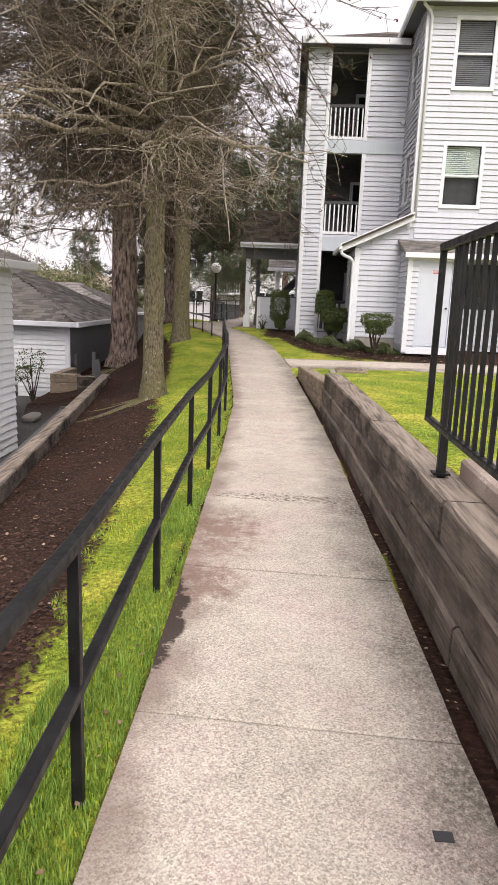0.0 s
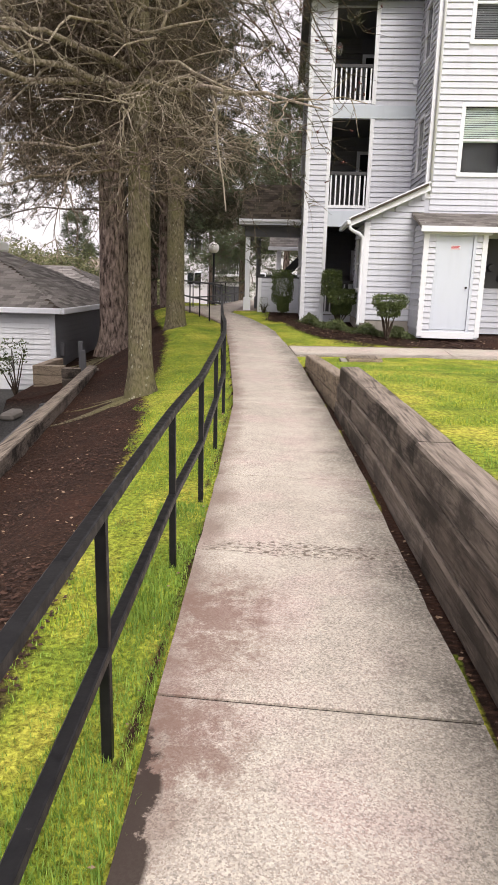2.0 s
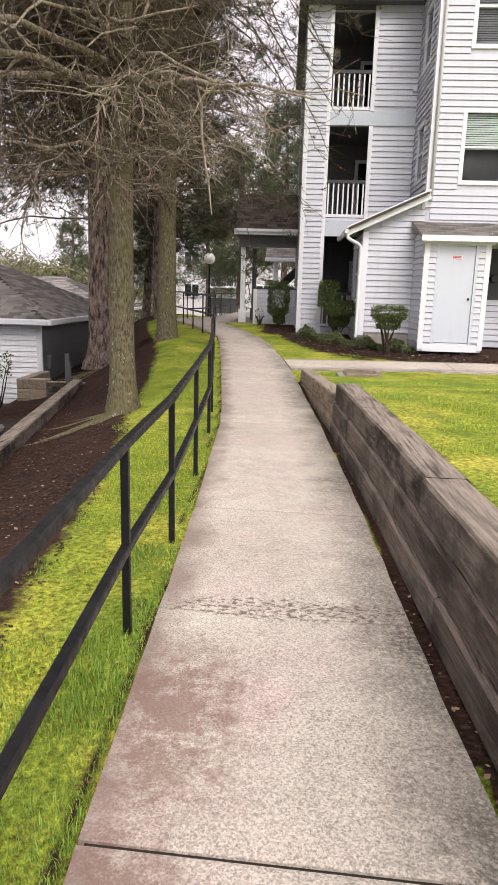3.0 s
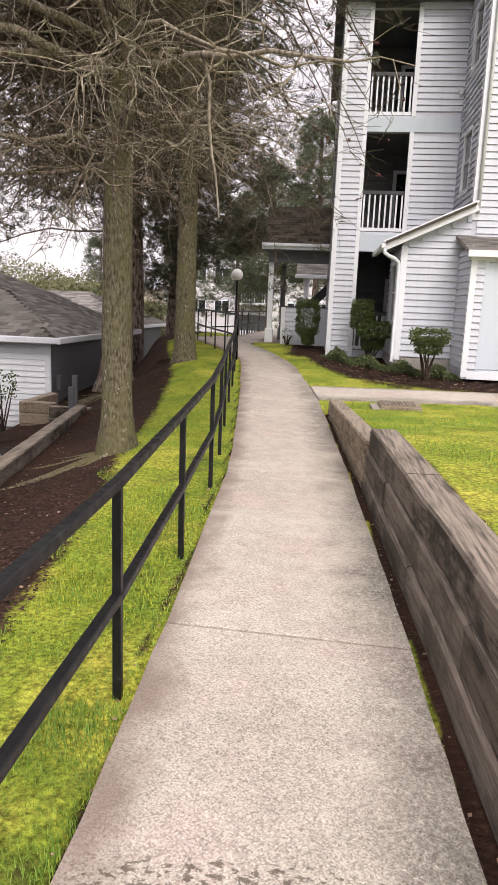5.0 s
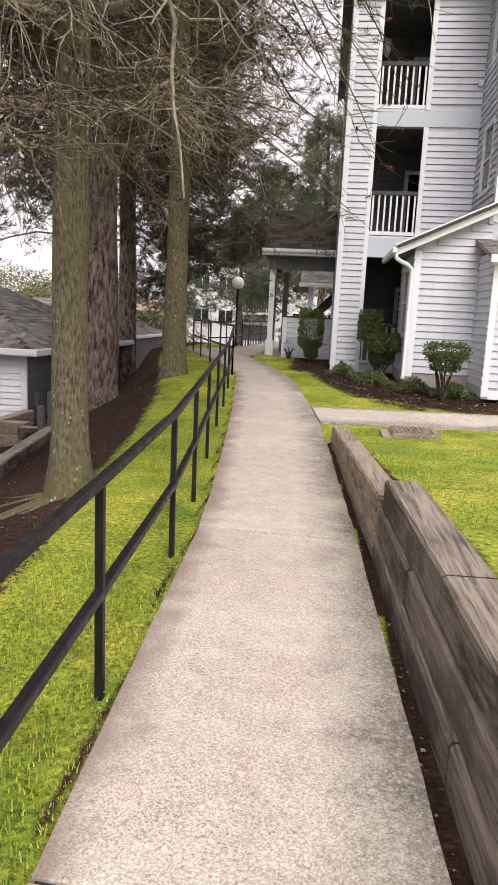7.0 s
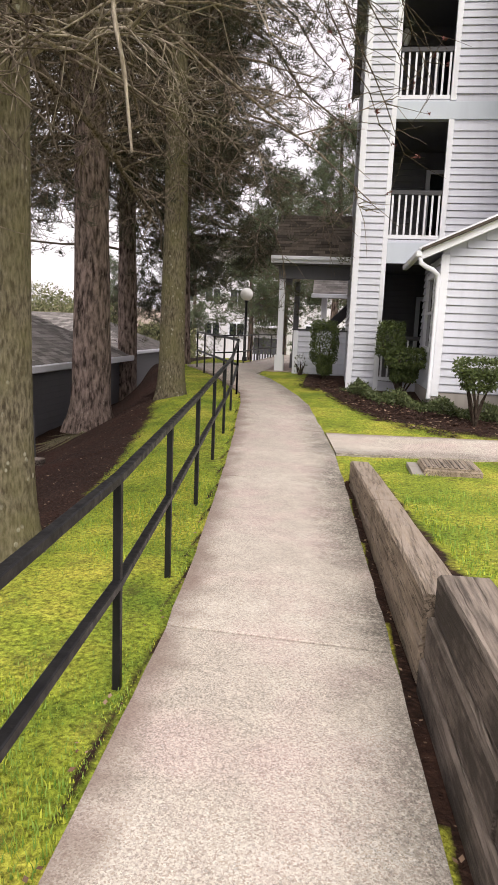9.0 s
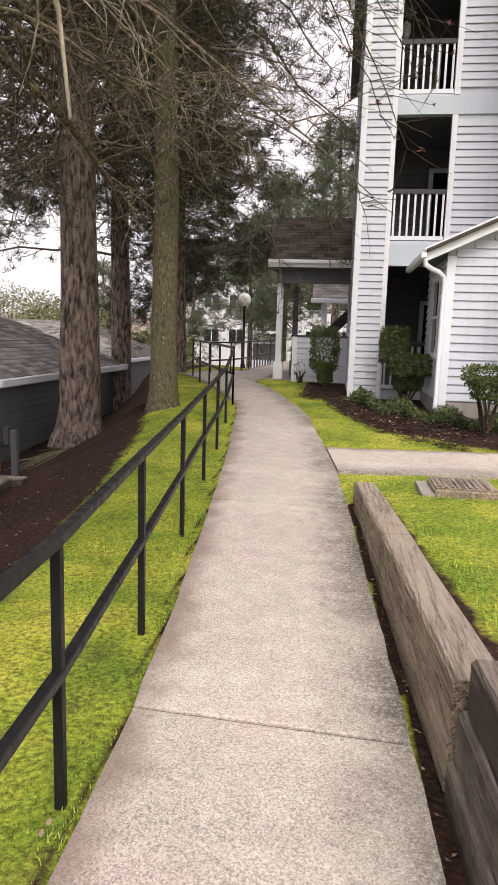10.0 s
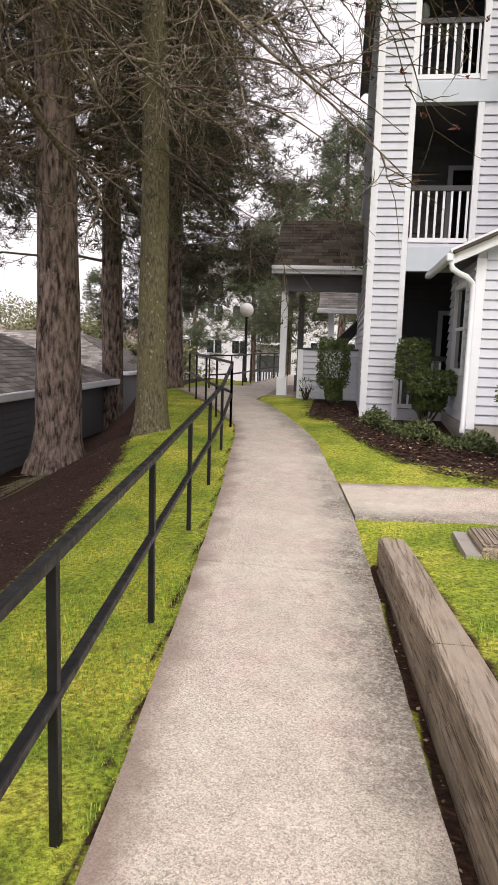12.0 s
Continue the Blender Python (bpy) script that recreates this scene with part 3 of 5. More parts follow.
BOARD = {M_SIDING: board_mesh(M_SIDING), M_SIDING_W: board_mesh(M_SIDING_W), M_SIDING_G: board_mesh(M_SIDING_G)}


def siding(parent, p0, p1, z0, z1, holes=(), material=None, top=None):
    """Lap boards between p0 and p1 (x, y), the outside to the right of that way. holes: (from, to, bottom, top) along it.
    top: a function of the distance that gives a sloping upper limit."""
    me = BOARD[material or M_SIDING]
    p0, p1 = Vector((*p0, 0)), Vector((*p1, 0))
    ln = (p1 - p0).length
    ang = math.atan2(p1.y - p0.y, p1.x - p0.x)
    rows = int(round((z1 - z0) / COURSE))
    h = (z1 - z0) / rows
    for r in range(rows):
        za, zb = z0 + r * h, z0 + (r + 1) * h
        spans = [(0.0, ln)]
        if top is not None:
            ok = [s for s in np.linspace(0, ln, 60) if top(s) >= zb]
            spans = [(ok[0], ok[-1])] if len(ok) > 1 else []
        for h0, h1, b, t in holes:
            if zb > b + 0.02 and za < t - 0.02:
                spans = [s for a, c in spans for s in ((a, min(c, h0)), (max(a, h1), c)) if s[1] - s[0] > 0.02]
        for a, c in spans:
            ob = new("board", me)
            ob.parent = parent
            ob.matrix_basis = Matrix.Translation(p0 + (p1 - p0).normalized() * a + Vector((0, 0, za))) @ Matrix.Rotation(ang, 4, "Z") @ Matrix.Diagonal((c - a, 1, h / COURSE, 1))


def backing(parent, p0, p1, z0, z1, holes=(), thick=0.16, material=None, name="wall_core"):
    """The wall behind the boards, with its openings cut through."""
    p0, p1 = Vector((*p0, 0)), Vector((*p1, 0))
    ln = (p1 - p0).length
    xs = sorted({0.0, ln, *[min(max(h[0], 0), ln) for h in holes], *[min(max(h[1], 0), ln) for h in holes]})
    zs = sorted({z0, z1, *[min(max(h[2], z0), z1) for h in holes], *[min(max(h[3], z0), z1) for h in holes]})
    specs = []
    for a, b in zip(xs, xs[1:]):
        run = None
        for c, d in zip(zs, zs[1:]):
            mx, mz = (a + b) / 2, (c + d) / 2
            if any(h[0] < mx < h[1] and h[2] < mz < h[3] for h in holes):
                if run:
                    specs.append((a, b, 0, thick, *run))
                run = None
            else:
                run = (run[0], d) if run else (c, d)
        if run:
            specs.append((a, b, 0, thick, *run))
    bm = boxes(*specs)
    bm.transform(Matrix.Translation(p0) @ Matrix.Rotation(math.atan2(p1.y - p0.y, p1.x - p0.x), 4, "Z"))
    return part(name, bm, material or M_SIDING, parent)


def trim(parent, *spec, material=None, name="trim", bevel=0.004):
    return part(name, boxes(spec, bevel=bevel), material or M_WHITE, parent)


def window(parent, x0, x1, y, z0, z1, blind, ang=0.0, origin=None):
    """A sash window with frame, meeting rail, two panes and a blind. Built facing -y about (x0, y), then turned by ang."""
    w = thing("window", "", "")
    w.parent = parent
    f = 0.10
    cuts = ((0, x1 - x0, -0.035, 0.03, z1 - z0 - f, z1 - z0), (0, x1 - x0, -0.045, 0.03, 0, f), (0, f, -0.035, 0.03, f, z1 - z0 - f), (x1 - x0 - f, x1 - x0, -0.035, 0.03, f, z1 - z0 - f))
    for c in cuts:
        part("window_frame", boxes(c, bevel=0.005), M_WHITE, w)
    zm = (z1 - z0) / 2
    part("meeting_rail", boxes((f, x1 - x0 - f, -0.012, 0.03, zm - 0.025, zm + 0.025), bevel=0.003), M_WHITE, w)
    part("pane", boxes((f, x1 - x0 - f, 0.015, 0.021, zm + 0.02, z1 - z0 - f)), M_GLASS if blind is None else M_GLASS_C, w)
    part("pane", boxes((f, x1 - x0 - f, 0.02, 0.026, f, zm - 0.02)), M_GLASS if blind is None else M_GLASS_C, w)
    if blind is not None:
        n = int((z1 - z0) / 0.055)
        for i in range(n):
            z = f + (z1 - z0 - 2 * f) * (i + 0.5) / n
            if z > zm - 0.05 or blind != "half":
                bm = boxes((f + 0.01, x1 - x0 - f - 0.01, -0.022, 0.022, -0.001, 0.001))
                bm.transform(Matrix.Translation((0, 0.075, z)) @ Matrix.Rotation(radians(62), 4, "X"))
                part("blind_slat", bm, M_BLIND if blind == "half" else M_BLIND_G, w)
        # added dark sheet behind the blind, standing in for the unlit room
        part("room_wall", boxes((0, x1 - x0, 0.145, 0.15, 0, z1 - z0)), M_DARK, w)
    w.matrix_basis = Matrix.Translation(origin or (x0, y, z0)) @ Matrix.Rotation(ang, 4, "Z")
    return w


def mat_clear():
    n = Nodes("clear_window_glass", 0.03, 0, 0.6)
    n.bsdf.inputs["Transmission Weight"].default_value = 1.0
    n.bsdf.inputs["IOR"].default_value = 1.05
    return n.done((0.93, 0.95, 0.95))


M_GLASS_C = mat_clear()
M_BLIND_G = mat_paint("grey_blind", (0.22, 0.22, 0.24), 0.7, 0.05)


def tab_mesh(material, w=0.3, ln=0.19, t=0.009):
    me = bpy.data.meshes.new("shingle")
    vs = [(0.004, 0, 0.004), (w - 0.004, 0, 0.004), (w - 0.004, ln, -0.002), (0.004, ln, -0.002), (0.004, 0, 0.004 + t), (w - 0.004, 0, 0.004 + t), (w - 0.004, ln, 0.003), (0.004, ln, 0.003)]
    me.from_pydata(vs, [], [(3, 2, 1, 0), (4, 5, 6, 7), (0, 1, 5, 4), (1, 2, 6, 5), (2, 3, 7, 6), (3, 0, 4, 7)])
    me.materials.append(material)
    me.update()
    return me


def shingles(parent, origin, along, up, width, length, material, clip=None, single=True, w=0.3, course=0.145):
    """Courses of shingle tabs on a slope. along and up are the slope's own directions; clip(u, v) keeps a tab."""
    A, U = Vector(along).normalized(), Vector(up).normalized()
    N = A.cross(U).normalized()
    base = Matrix((A, U, N)).transposed().to_4x4()
    me = tab_mesh(material, w, course * 1.35) if single else None
    src = tab_mesh(material, w, course * 1.35) if not single else None
    vs, fs = [], []
    rows = int(length / course)
    rnd = random.Random(5)
    for r in range(rows):
        u = -(r % 2) * w * 0.5 - rnd.uniform(0, 0.05)
        while u < width:
            uu = max(u, 0.0)
            ww = min(u + w, width) - uu
            if ww > 0.03 and (clip is None or clip(uu + ww / 2, r * course + course / 2)):
                m = Matrix.Translation(Vector(origin) + A * uu + U * (r * course) + N * (0.004 + rnd.uniform(0, 0.004))) @ base @ Matrix.Diagonal((ww / w, 1, 1, 1))
                if single:
                    ob = new("shingle", me)
                    ob.parent, ob.matrix_basis = parent, m
                else:
                    k = len(vs)
                    vs += [tuple(m @ v.co) for v in src.vertices]
                    fs += [tuple(k + i for i in p.vertices) for p in src.polygons]
            u += w
    if not single:
        ob = link_mesh("shingles", vs, fs, material)
        ob.parent = parent
        tagged(ob, kind="stuff")


def poly(name, parent, material, *faces, thick=0.0):
    bm = bmesh.new()
    for f in faces:
        vs = [bm.verts.new(p) for p in f]
        fc = bm.faces.new(vs)
        if thick:
            g = bmesh.ops.extrude_face_region(bm, geom=[fc])
            bmesh.ops.translate(bm, vec=(0, 0, -thick), verts=[v for v in g["geom"] if isinstance(v, bmesh.types.BMVert)])
    return part(name, bm, material, parent)


# ---- apartment building ----
FY, WY = 21.43, 19.30
apt = thing("apartment_building", "three-storey apartment building with white lap siding and recessed balconies", "building")
LEVELS = ((0.62, 3.08), (3.56, 5.89), (6.26, 8.62))
X0, XI, XW = 0.60, 1.24, 3.52
tower_holes = [(XI - X0, 2.30 - X0, a, b) for a, b in LEVELS]
backing(apt, (X0, FY), (XW, FY), 0.30, 8.85, tower_holes, 0.14)
siding(apt, (X0 + 0.10, FY), (XI - 0.08, FY), 0.55, 8.84)
siding(apt, (2.40, FY), (XW, FY), 0.55, 8.84, [(0, 1.2, 3.02, 3.5), (0, 1.2, 5.86, 6.24)])
trim(apt, X0 - 0.02, X0 + 0.10, FY - 0.034, FY, 0.42, 8.85)
trim(apt, X0 - 0.02, X0 + 0.0, FY, FY + 0.10, 0.42, 8.85)
trim(apt, XI - 0.08, XI + 0.02, FY - 0.034, FY + 0.02, 0.42, 8.62)
for a, b in LEVELS:
    trim(apt, 2.29, 2.40, FY - 0.034, FY + 0.02, a - 0.02, b)
trim(apt, XI + 0.02, XW, FY - 0.038, FY, 3.08, 3.50, material=M_BAND)
trim(apt, XI + 0.02, XW, FY - 0.038, FY, 5.89, 6.22, material=M_BAND)
trim(apt, XI + 0.02, 2.29, FY - 0.036, FY, 8.62, 8.85, material=M_DARK)
# side of the tower
backing(apt, (X0, 29.0), (X0, FY + 0.14), 0.30, 8.85, (), 0.14)
siding(apt, (X0, 29.0), (X0, FY + 0.10), 0.55, 8.84)
# recessed balconies
for i, (a, b) in enumerate(LEVELS):
    fl = a - 0.12
    # dark greys on floor, ceiling and walls carry the recess's shade in their colour
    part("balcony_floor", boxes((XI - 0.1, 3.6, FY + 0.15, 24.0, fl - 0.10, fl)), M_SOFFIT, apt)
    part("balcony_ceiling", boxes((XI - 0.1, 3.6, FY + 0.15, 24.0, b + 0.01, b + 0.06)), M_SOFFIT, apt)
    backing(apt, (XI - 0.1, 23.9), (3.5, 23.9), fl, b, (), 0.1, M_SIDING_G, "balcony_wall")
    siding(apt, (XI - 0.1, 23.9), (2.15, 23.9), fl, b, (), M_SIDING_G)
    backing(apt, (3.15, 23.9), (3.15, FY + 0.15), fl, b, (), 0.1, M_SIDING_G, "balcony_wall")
    d = part("balcony_door", boxes((2.2, 3.05, 23.85, 23.895, fl, fl + 2.05), bevel=0.005), M_WHITE, apt)
    part("pane", boxes((2.3, 2.95, 23.84, 23.849, fl + 0.2, fl + 1.95)), M_GLASS, d)
    top = a + 0.98
    part("balcony_rail", boxes((XI + 0.02, 2.29, FY + 0.0, FY + 0.09, top - 0.09, top), bevel=0.006), M_DARK, apt)
    part("balcony_rail", boxes((XI + 0.02, 2.29, FY + 0.02, FY + 0.06, a + 0.02, a + 0.10), bevel=0.005), M_WHITE, apt)
    n = 8
    for k in range(n):
        x = XI + 0.07 + (2.29 - XI - 0.12) * k / (n - 1)
        part("baluster", boxes((x - 0.019, x + 0.019, FY + 0.02, FY + 0.058, a + 0.10, top - 0.09)), M_WHITE, apt)
# things on the balconies
lamp = part("wall_lamp", sweep([(1.46, 23.2, 8.3), (1.46, 23.2, 8.22), (1.46, 23.2, 8.08), (1.46, 23.2, 7.96)], [0.03, 0.09, 0.10, 0.05], 10), M_WHITE, apt, "white lantern hung under the balcony ceiling", True)
# wing
WX1 = 9.0
wins = [(0.70, 1.80, 4.14, 5.82), (0.74, 1.84, 7.06, 8.82)]
backing(apt, (XW, WY), (WX1, WY), 0.35, 9.05, wins, 0.16)
siding(apt, (XW + 0.12, WY), (6.3, WY), 3.05, 9.04, [(a - 0.12, b - 0.12, c, d) for a, b, c, d in wins])
siding(apt, (6.3, WY), (WX1, WY), 0.55, 9.04)
trim(apt, XW - 0.02, XW + 0.12, WY - 0.034, WY, 3.62, 9.05)
trim(apt, XW - 0.02, XW, WY, WY + 0.12, 3.62, 9.05)
w2 = window(apt, XW + 0.70, XW + 1.80, WY, 4.14, 5.82, "half")
w3 = window(apt, XW + 0.74, XW + 1.84, WY, 7.06, 8.82, "full")
side = [(0.55, 1.50, 4.30, 5.75), (0.55, 1.50, 6.95, 8.4)]
backing(apt, (XW, FY), (XW, WY + 0.16), 3.05, 9.05, side, 0.14)
siding(apt, (XW, FY), (XW, WY + 0.12), 3.05, 9.04, side)
for a, b, c, d in side:
    window(apt, 0, b - a, 0, 0, d - c, None, -math.pi / 2, (XW, FY - a, c))
siding(apt, (WX1, WY), (WX1, 29), 0.55, 9.04)
backing(apt, (WX1, WY), (WX1, 29), 0.35, 9.05)
backing(apt, (WX1, 29), (X0, 29), 0.35, 9.05)
# lean-to with its sloping roof
LX = 2.10
slope = lambda x: 3.06 + 0.46 * (x - 1.72)
siding(apt, (LX + 0.12, WY - 0.02), (XW - 0.0, WY - 0.02), 0.62, 3.7, (), None, lambda s: slope(LX + 0.12 + s) - 0.14)
poly("leanto_wall", apt, M_SIDING, [(LX, WY - 0.02, 0.6), (XW, WY - 0.02, 0.6), (XW, WY - 0.02, slope(XW) - 0.12), (LX, WY - 0.02, slope(LX) - 0.12)])
trim(apt, LX - 0.02, LX + 0.12, WY - 0.056, WY - 0.02, 0.55, slope(LX) - 0.2)
lw = [(0.50, 1.60, 1.32, 2.80)]
backing(apt, (LX, FY), (LX, WY - 0.02), 0.35, 3.0, lw, 0.14)
siding(apt, (LX, FY), (LX, WY - 0.02), 0.62, 3.0, lw)
window(apt, 0, 1.10, 0, 0, 1.48, None, -math.pi / 2, (LX, FY - 0.50, 1.32))
trim(apt, LX - 0.05, XW, WY - 0.03, FY, 0.28, 0.62, material=M_STONE, name="foundation", bevel=0.01)
part("leanto_roof", beam((1.70, (WY + FY) / 2 - 0.22, slope(1.70) + 0.02), (XW + 0.0, (WY + FY) / 2 - 0.22, slope(XW) + 0.02), 2.5, 0.05), M_ROOF, apt)
part("fascia", beam((1.68, WY - 0.30, slope(1.68) - 0.04), (XW + 0.05, WY - 0.30, slope(XW + 0.05) - 0.04), 0.03, 0.19), M_WHITE, apt)
part("fascia", beam((1.66, WY - 0.33, slope(1.66) + 0.055), (XW + 0.05, WY - 0.33, slope(XW + 0.05) + 0.055), 0.06, 0.05), M_WHITE, apt)
part("soffit", beam((1.72, WY - 0.16, slope(1.72) - 0.06), (XW, WY - 0.16, slope(XW) - 0.06), 0.26, 0.03), M_SOFFIT, apt)
part("gutter", beam((1.66, WY - 0.36, slope(1.66) - 0.03), (1.66, FY, slope(1.66) - 0.03), 0.11, 0.11, 0.02), M_WHITE, apt, "white rain gutter")
dp = [(1.68, WY - 0.30, 2.95), (1.70, WY - 0.30, 2.86), (1.80, WY - 0.24, 2.80), (1.94, WY - 0.13, 2.76), (2.03, WY - 0.09, 2.68), (2.05, WY - 0.09, 2.55), (2.05, WY - 0.09, 0.62), (2.03, WY - 0.16, 0.50)]
part("downpipe", sweep(dp, 0.042, 10), M_WHITE, apt, "white rain downpipe", True)
dp = [(3.36, WY - 0.28, 9.10), (3.38, WY - 0.26, 8.98), (3.56, WY - 0.12, 8.88), (3.62, WY - 0.08, 8.74), (3.62, WY - 0.08, 3.75)]
part("downpipe", sweep(dp, 0.042, 10), M_WHITE, apt, "white rain downpipe", True)
# service cupboard
SX0, SX1, SY = 3.36, 4.80, 18.05
backing(apt, (SX0, SY), (SX1, SY), 0.30, 2.90, [(0.33, 1.13, 0.50, 2.66)], 0.1)
siding(apt, (SX0 + 0.1, SY), (SX1 - 0.1, SY), 0.50, 2.80, [(0.17, 1.09, 0.4, 2.9)])
backing(apt, (SX0, WY), (SX0, SY + 0.1), 0.30, 2.95, (), 0.1)
siding(apt, (SX0, WY), (SX0, SY), 0.50, 2.95)
backing(apt, (SX1, SY + 0.1), (SX1, WY), 0.30, 2.95, (), 0.1)
siding(apt, (SX1, SY), (SX1, WY), 0.50, 2.95)
trim(apt, SX0 - 0.02, SX0 + 0.1, SY - 0.034, SY, 0.34, 2.82)
trim(apt, SX1 - 0.1, SX1 + 0.02, SY - 0.034, SY, 0.34, 2.82)
trim(apt, SX0 - 0.05, SX1 + 0.1, SY - 0.06, SY, 2.70, 2.84)
trim(apt, SX0 + 0.1, SX1 - 0.1, SY - 0.034, SY, 0.30, 0.46)
door = part("door", boxes((SX0 + 0.335, SX0 + 1.125, SY + 0.005, SY + 0.05, 0.51, 2.655), bevel=0.004), M_DOOR, apt, "pale blue-grey metal service door")
part("door_frame", boxes((SX0 + 0.26, SX0 + 0.33, SY - 0.03, SY + 0.06, 0.46, 2.70), (SX0 + 1.13, SX0 + 1.20, SY - 0.03, SY + 0.06, 0.46, 2.70)), M_DOOR, apt)
part("door_knob", sweep([(SX0 + 1.04, SY + 0.01, 1.5), (SX0 + 1.04, SY - 0.03, 1.5), (SX0 + 1.04, SY - 0.045, 1.5), (SX0 + 1.04, SY - 0.07, 1.5)], [0.015, 0.015, 0.03, 0.02], 10), M_METAL, door)
M_SIGN = mat_paint("red_sign_paint", (0.55, 0.08, 0.09), 0.5, 0.05)
sign = part("sign", boxes((SX0 + 0.62, SX0 + 0.84, SY - 0.003, SY + 0.004, 2.36, 2.46)), M_WHITE, door, "small red and white warning sign")
for k in range(3):
    part("sign_line", boxes((SX0 + 0.63, SX0 + 0.83 - 0.03 * (k % 2), SY - 0.006, SY - 0.003, 2.372 + 0.03 * k, 2.39 + 0.03 * k)), M_SIGN, sign)
shed_up = Vector((0, WY - SY + 0.22, 0.42))
poly("cupboard_roof", apt, M_ROOF_G, [(SX0 - 0.14, SY - 0.22, 2.86), (7.2, SY - 0.22, 2.86), (7.2, WY, 3.28), (SX0 - 0.14, WY, 3.28)], thick=0.05)
shingles(apt, (SX0 - 0.14, SY - 0.22, 2.865), (1, 0, 0), shed_up, 3.8, shed_up.length, M_ROOF_G)
trim(apt, SX0 - 0.14, 7.2, SY - 0.25, SY - 0.22, 2.74, 2.87)
# recess beside the cupboard, with meters
siding(apt, (SX1 + 0.0, WY), (6.3, WY), 0.5, 1.5)
for k in range(3):
    mt = part("electric_meter", sweep([(5.0 + 0.28 * k, WY - 0.03, 1.75 + 0.25 * (k % 2)), (5.0 + 0.28 * k, WY - 0.1, 1.75 + 0.25 * (k % 2)), (5.0 + 0.28 * k, WY - 0.2, 1.75 + 0.25 * (k % 2))], [0.10, 0.10, 0.08], 14), M_DARK, apt, "round electric meter on a dark board")
part("meter_board", boxes((4.85, 6.2, WY - 0.03, WY, 1.5, 2.7)), M_DARK, apt)
trim(apt, 6.2, 6.32, SY - 0.1, SY + 0.02, 0.3, 2.74)
# roof
eave = 8.86
poly("roof", apt, M_ROOF, [(X0 - 0.22, FY - 0.35, eave), (XW + 0.2, FY - 0.35, eave), (XW + 0.2, 25.5, eave + 1.75), (X0 + 2.6, 25.5, eave + 1.75)], [(X0 - 0.22, FY - 0.35, eave), (X0 + 2.6, 25.5, eave + 1.75), (X0 - 0.22, 29.4, eave)], thick=0.08)
run = Vector((0, 25.5 - FY + 0.35, 1.75))
shingles(apt, (X0 - 0.22, FY - 0.35, eave + 0.006), (1, 0, 0), run, XW - X0 + 0.5, run.length * 0.7, M_ROOF_G, lambda u, v: u > v * 0.74)
trim(apt, X0 - 0.24, XW - 0.1, FY - 0.40, FY - 0.35, eave - 0.14, eave + 0.03)
trim(apt, X0 - 0.26, X0 - 0.22, FY - 0.40, 29.4, eave - 0.14, eave + 0.03, material=M_DARK)
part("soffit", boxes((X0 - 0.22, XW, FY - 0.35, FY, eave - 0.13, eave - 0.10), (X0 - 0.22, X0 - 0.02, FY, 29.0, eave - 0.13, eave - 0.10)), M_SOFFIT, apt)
poly("wing_roof", apt, M_ROOF, [(XW - 0.35, WY - 0.4, 9.10), (WX1 + 0.4, WY - 0.4, 9.10), (WX1 - 2, 24, 11.0), (XW + 2.5, 24, 11.0)], [(XW - 0.35, WY - 0.4, 9.10), (XW + 2.5, 24, 11.0), (XW - 0.35, 29, 9.10)], thick=0.08)
trim(apt, XW - 0.40, WX1 + 0.4, WY - 0.46, WY - 0.40, 8.98, 9.14)
trim(apt, XW - 0.42, XW - 0.35, WY - 0.40, 29, 8.98, 9.14)
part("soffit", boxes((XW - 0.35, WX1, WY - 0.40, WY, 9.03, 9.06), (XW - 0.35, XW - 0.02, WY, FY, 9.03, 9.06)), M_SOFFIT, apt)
part("vent_box", boxes((3.36, 3.46, FY - 0.10, FY - 0.03, 6.72, 6.84), bevel=0.01), M_WHITE, apt, "small white wall vent")

# ---- entrance porch ----
porch = thing("porch", "open entrance porch with dark shingle roof and square posts", "porch")
PE = 24.2
part("porch_floor", boxes((-1.5, 0.55, 24.6, 29.0, 0.40, 0.56)), M_CONC, porch)
pu = Vector((0, 1.7, 1.25))
poly("porch_roof", porch, M_ROOF, [(-1.40, PE, 3.46), (0.6, PE, 3.46), (0.6, PE + 1.7, 4.71), (-1.40, PE + 1.7, 4.71)], [(-1.40, PE + 1.7, 4.71), (0.6, PE + 1.7, 4.71), (0.6, PE + 3.4, 3.46), (-1.40, PE + 3.4, 3.46)], thick=0.10)
shingles(porch, (-1.40, PE, 3.465), (1, 0, 0), pu, 2.0, pu.length, M_ROOF, course=0.15)
part("fascia", boxes((-1.43, 0.58, PE - 0.04, PE, 3.30, 3.48), bevel=0.008), M_WHITE, porch)
part("gutter", boxes((-1.43, 0.58, PE - 0.12, PE - 0.04, 3.38, 3.47), bevel=0.015), M_WHITE, porch, "white rain gutter")
part("beam", boxes((-1.25, 0.58, PE + 0.35, PE + 0.50, 2.95, 3.30), bevel=0.006), M_SOFFIT, porch)
part("beam", boxes((-1.25, -1.08, PE + 0.50, PE + 3.0, 2.95, 3.30), bevel=0.006), M_SOFFIT, porch)
part("ceiling_board", boxes((-1.38, 0.58, PE + 0.05, PE + 3.3, 3.28, 3.31)), M_SOFFIT, porch)
for x, y, mt in ((-1.16, 24.75, M_WHITE), (-0.86, 26.3, M_SOFFIT)):
    part("porch_post", boxes((x - 0.075, x + 0.075, y - 0.075, y + 0.075, 0.5, 3.0), bevel=0.008), mt, porch)
    part("post_base", boxes((x - 0.12, x + 0.12, y - 0.12, y + 0.12, 0.5, 0.98), bevel=0.012), mt, porch)
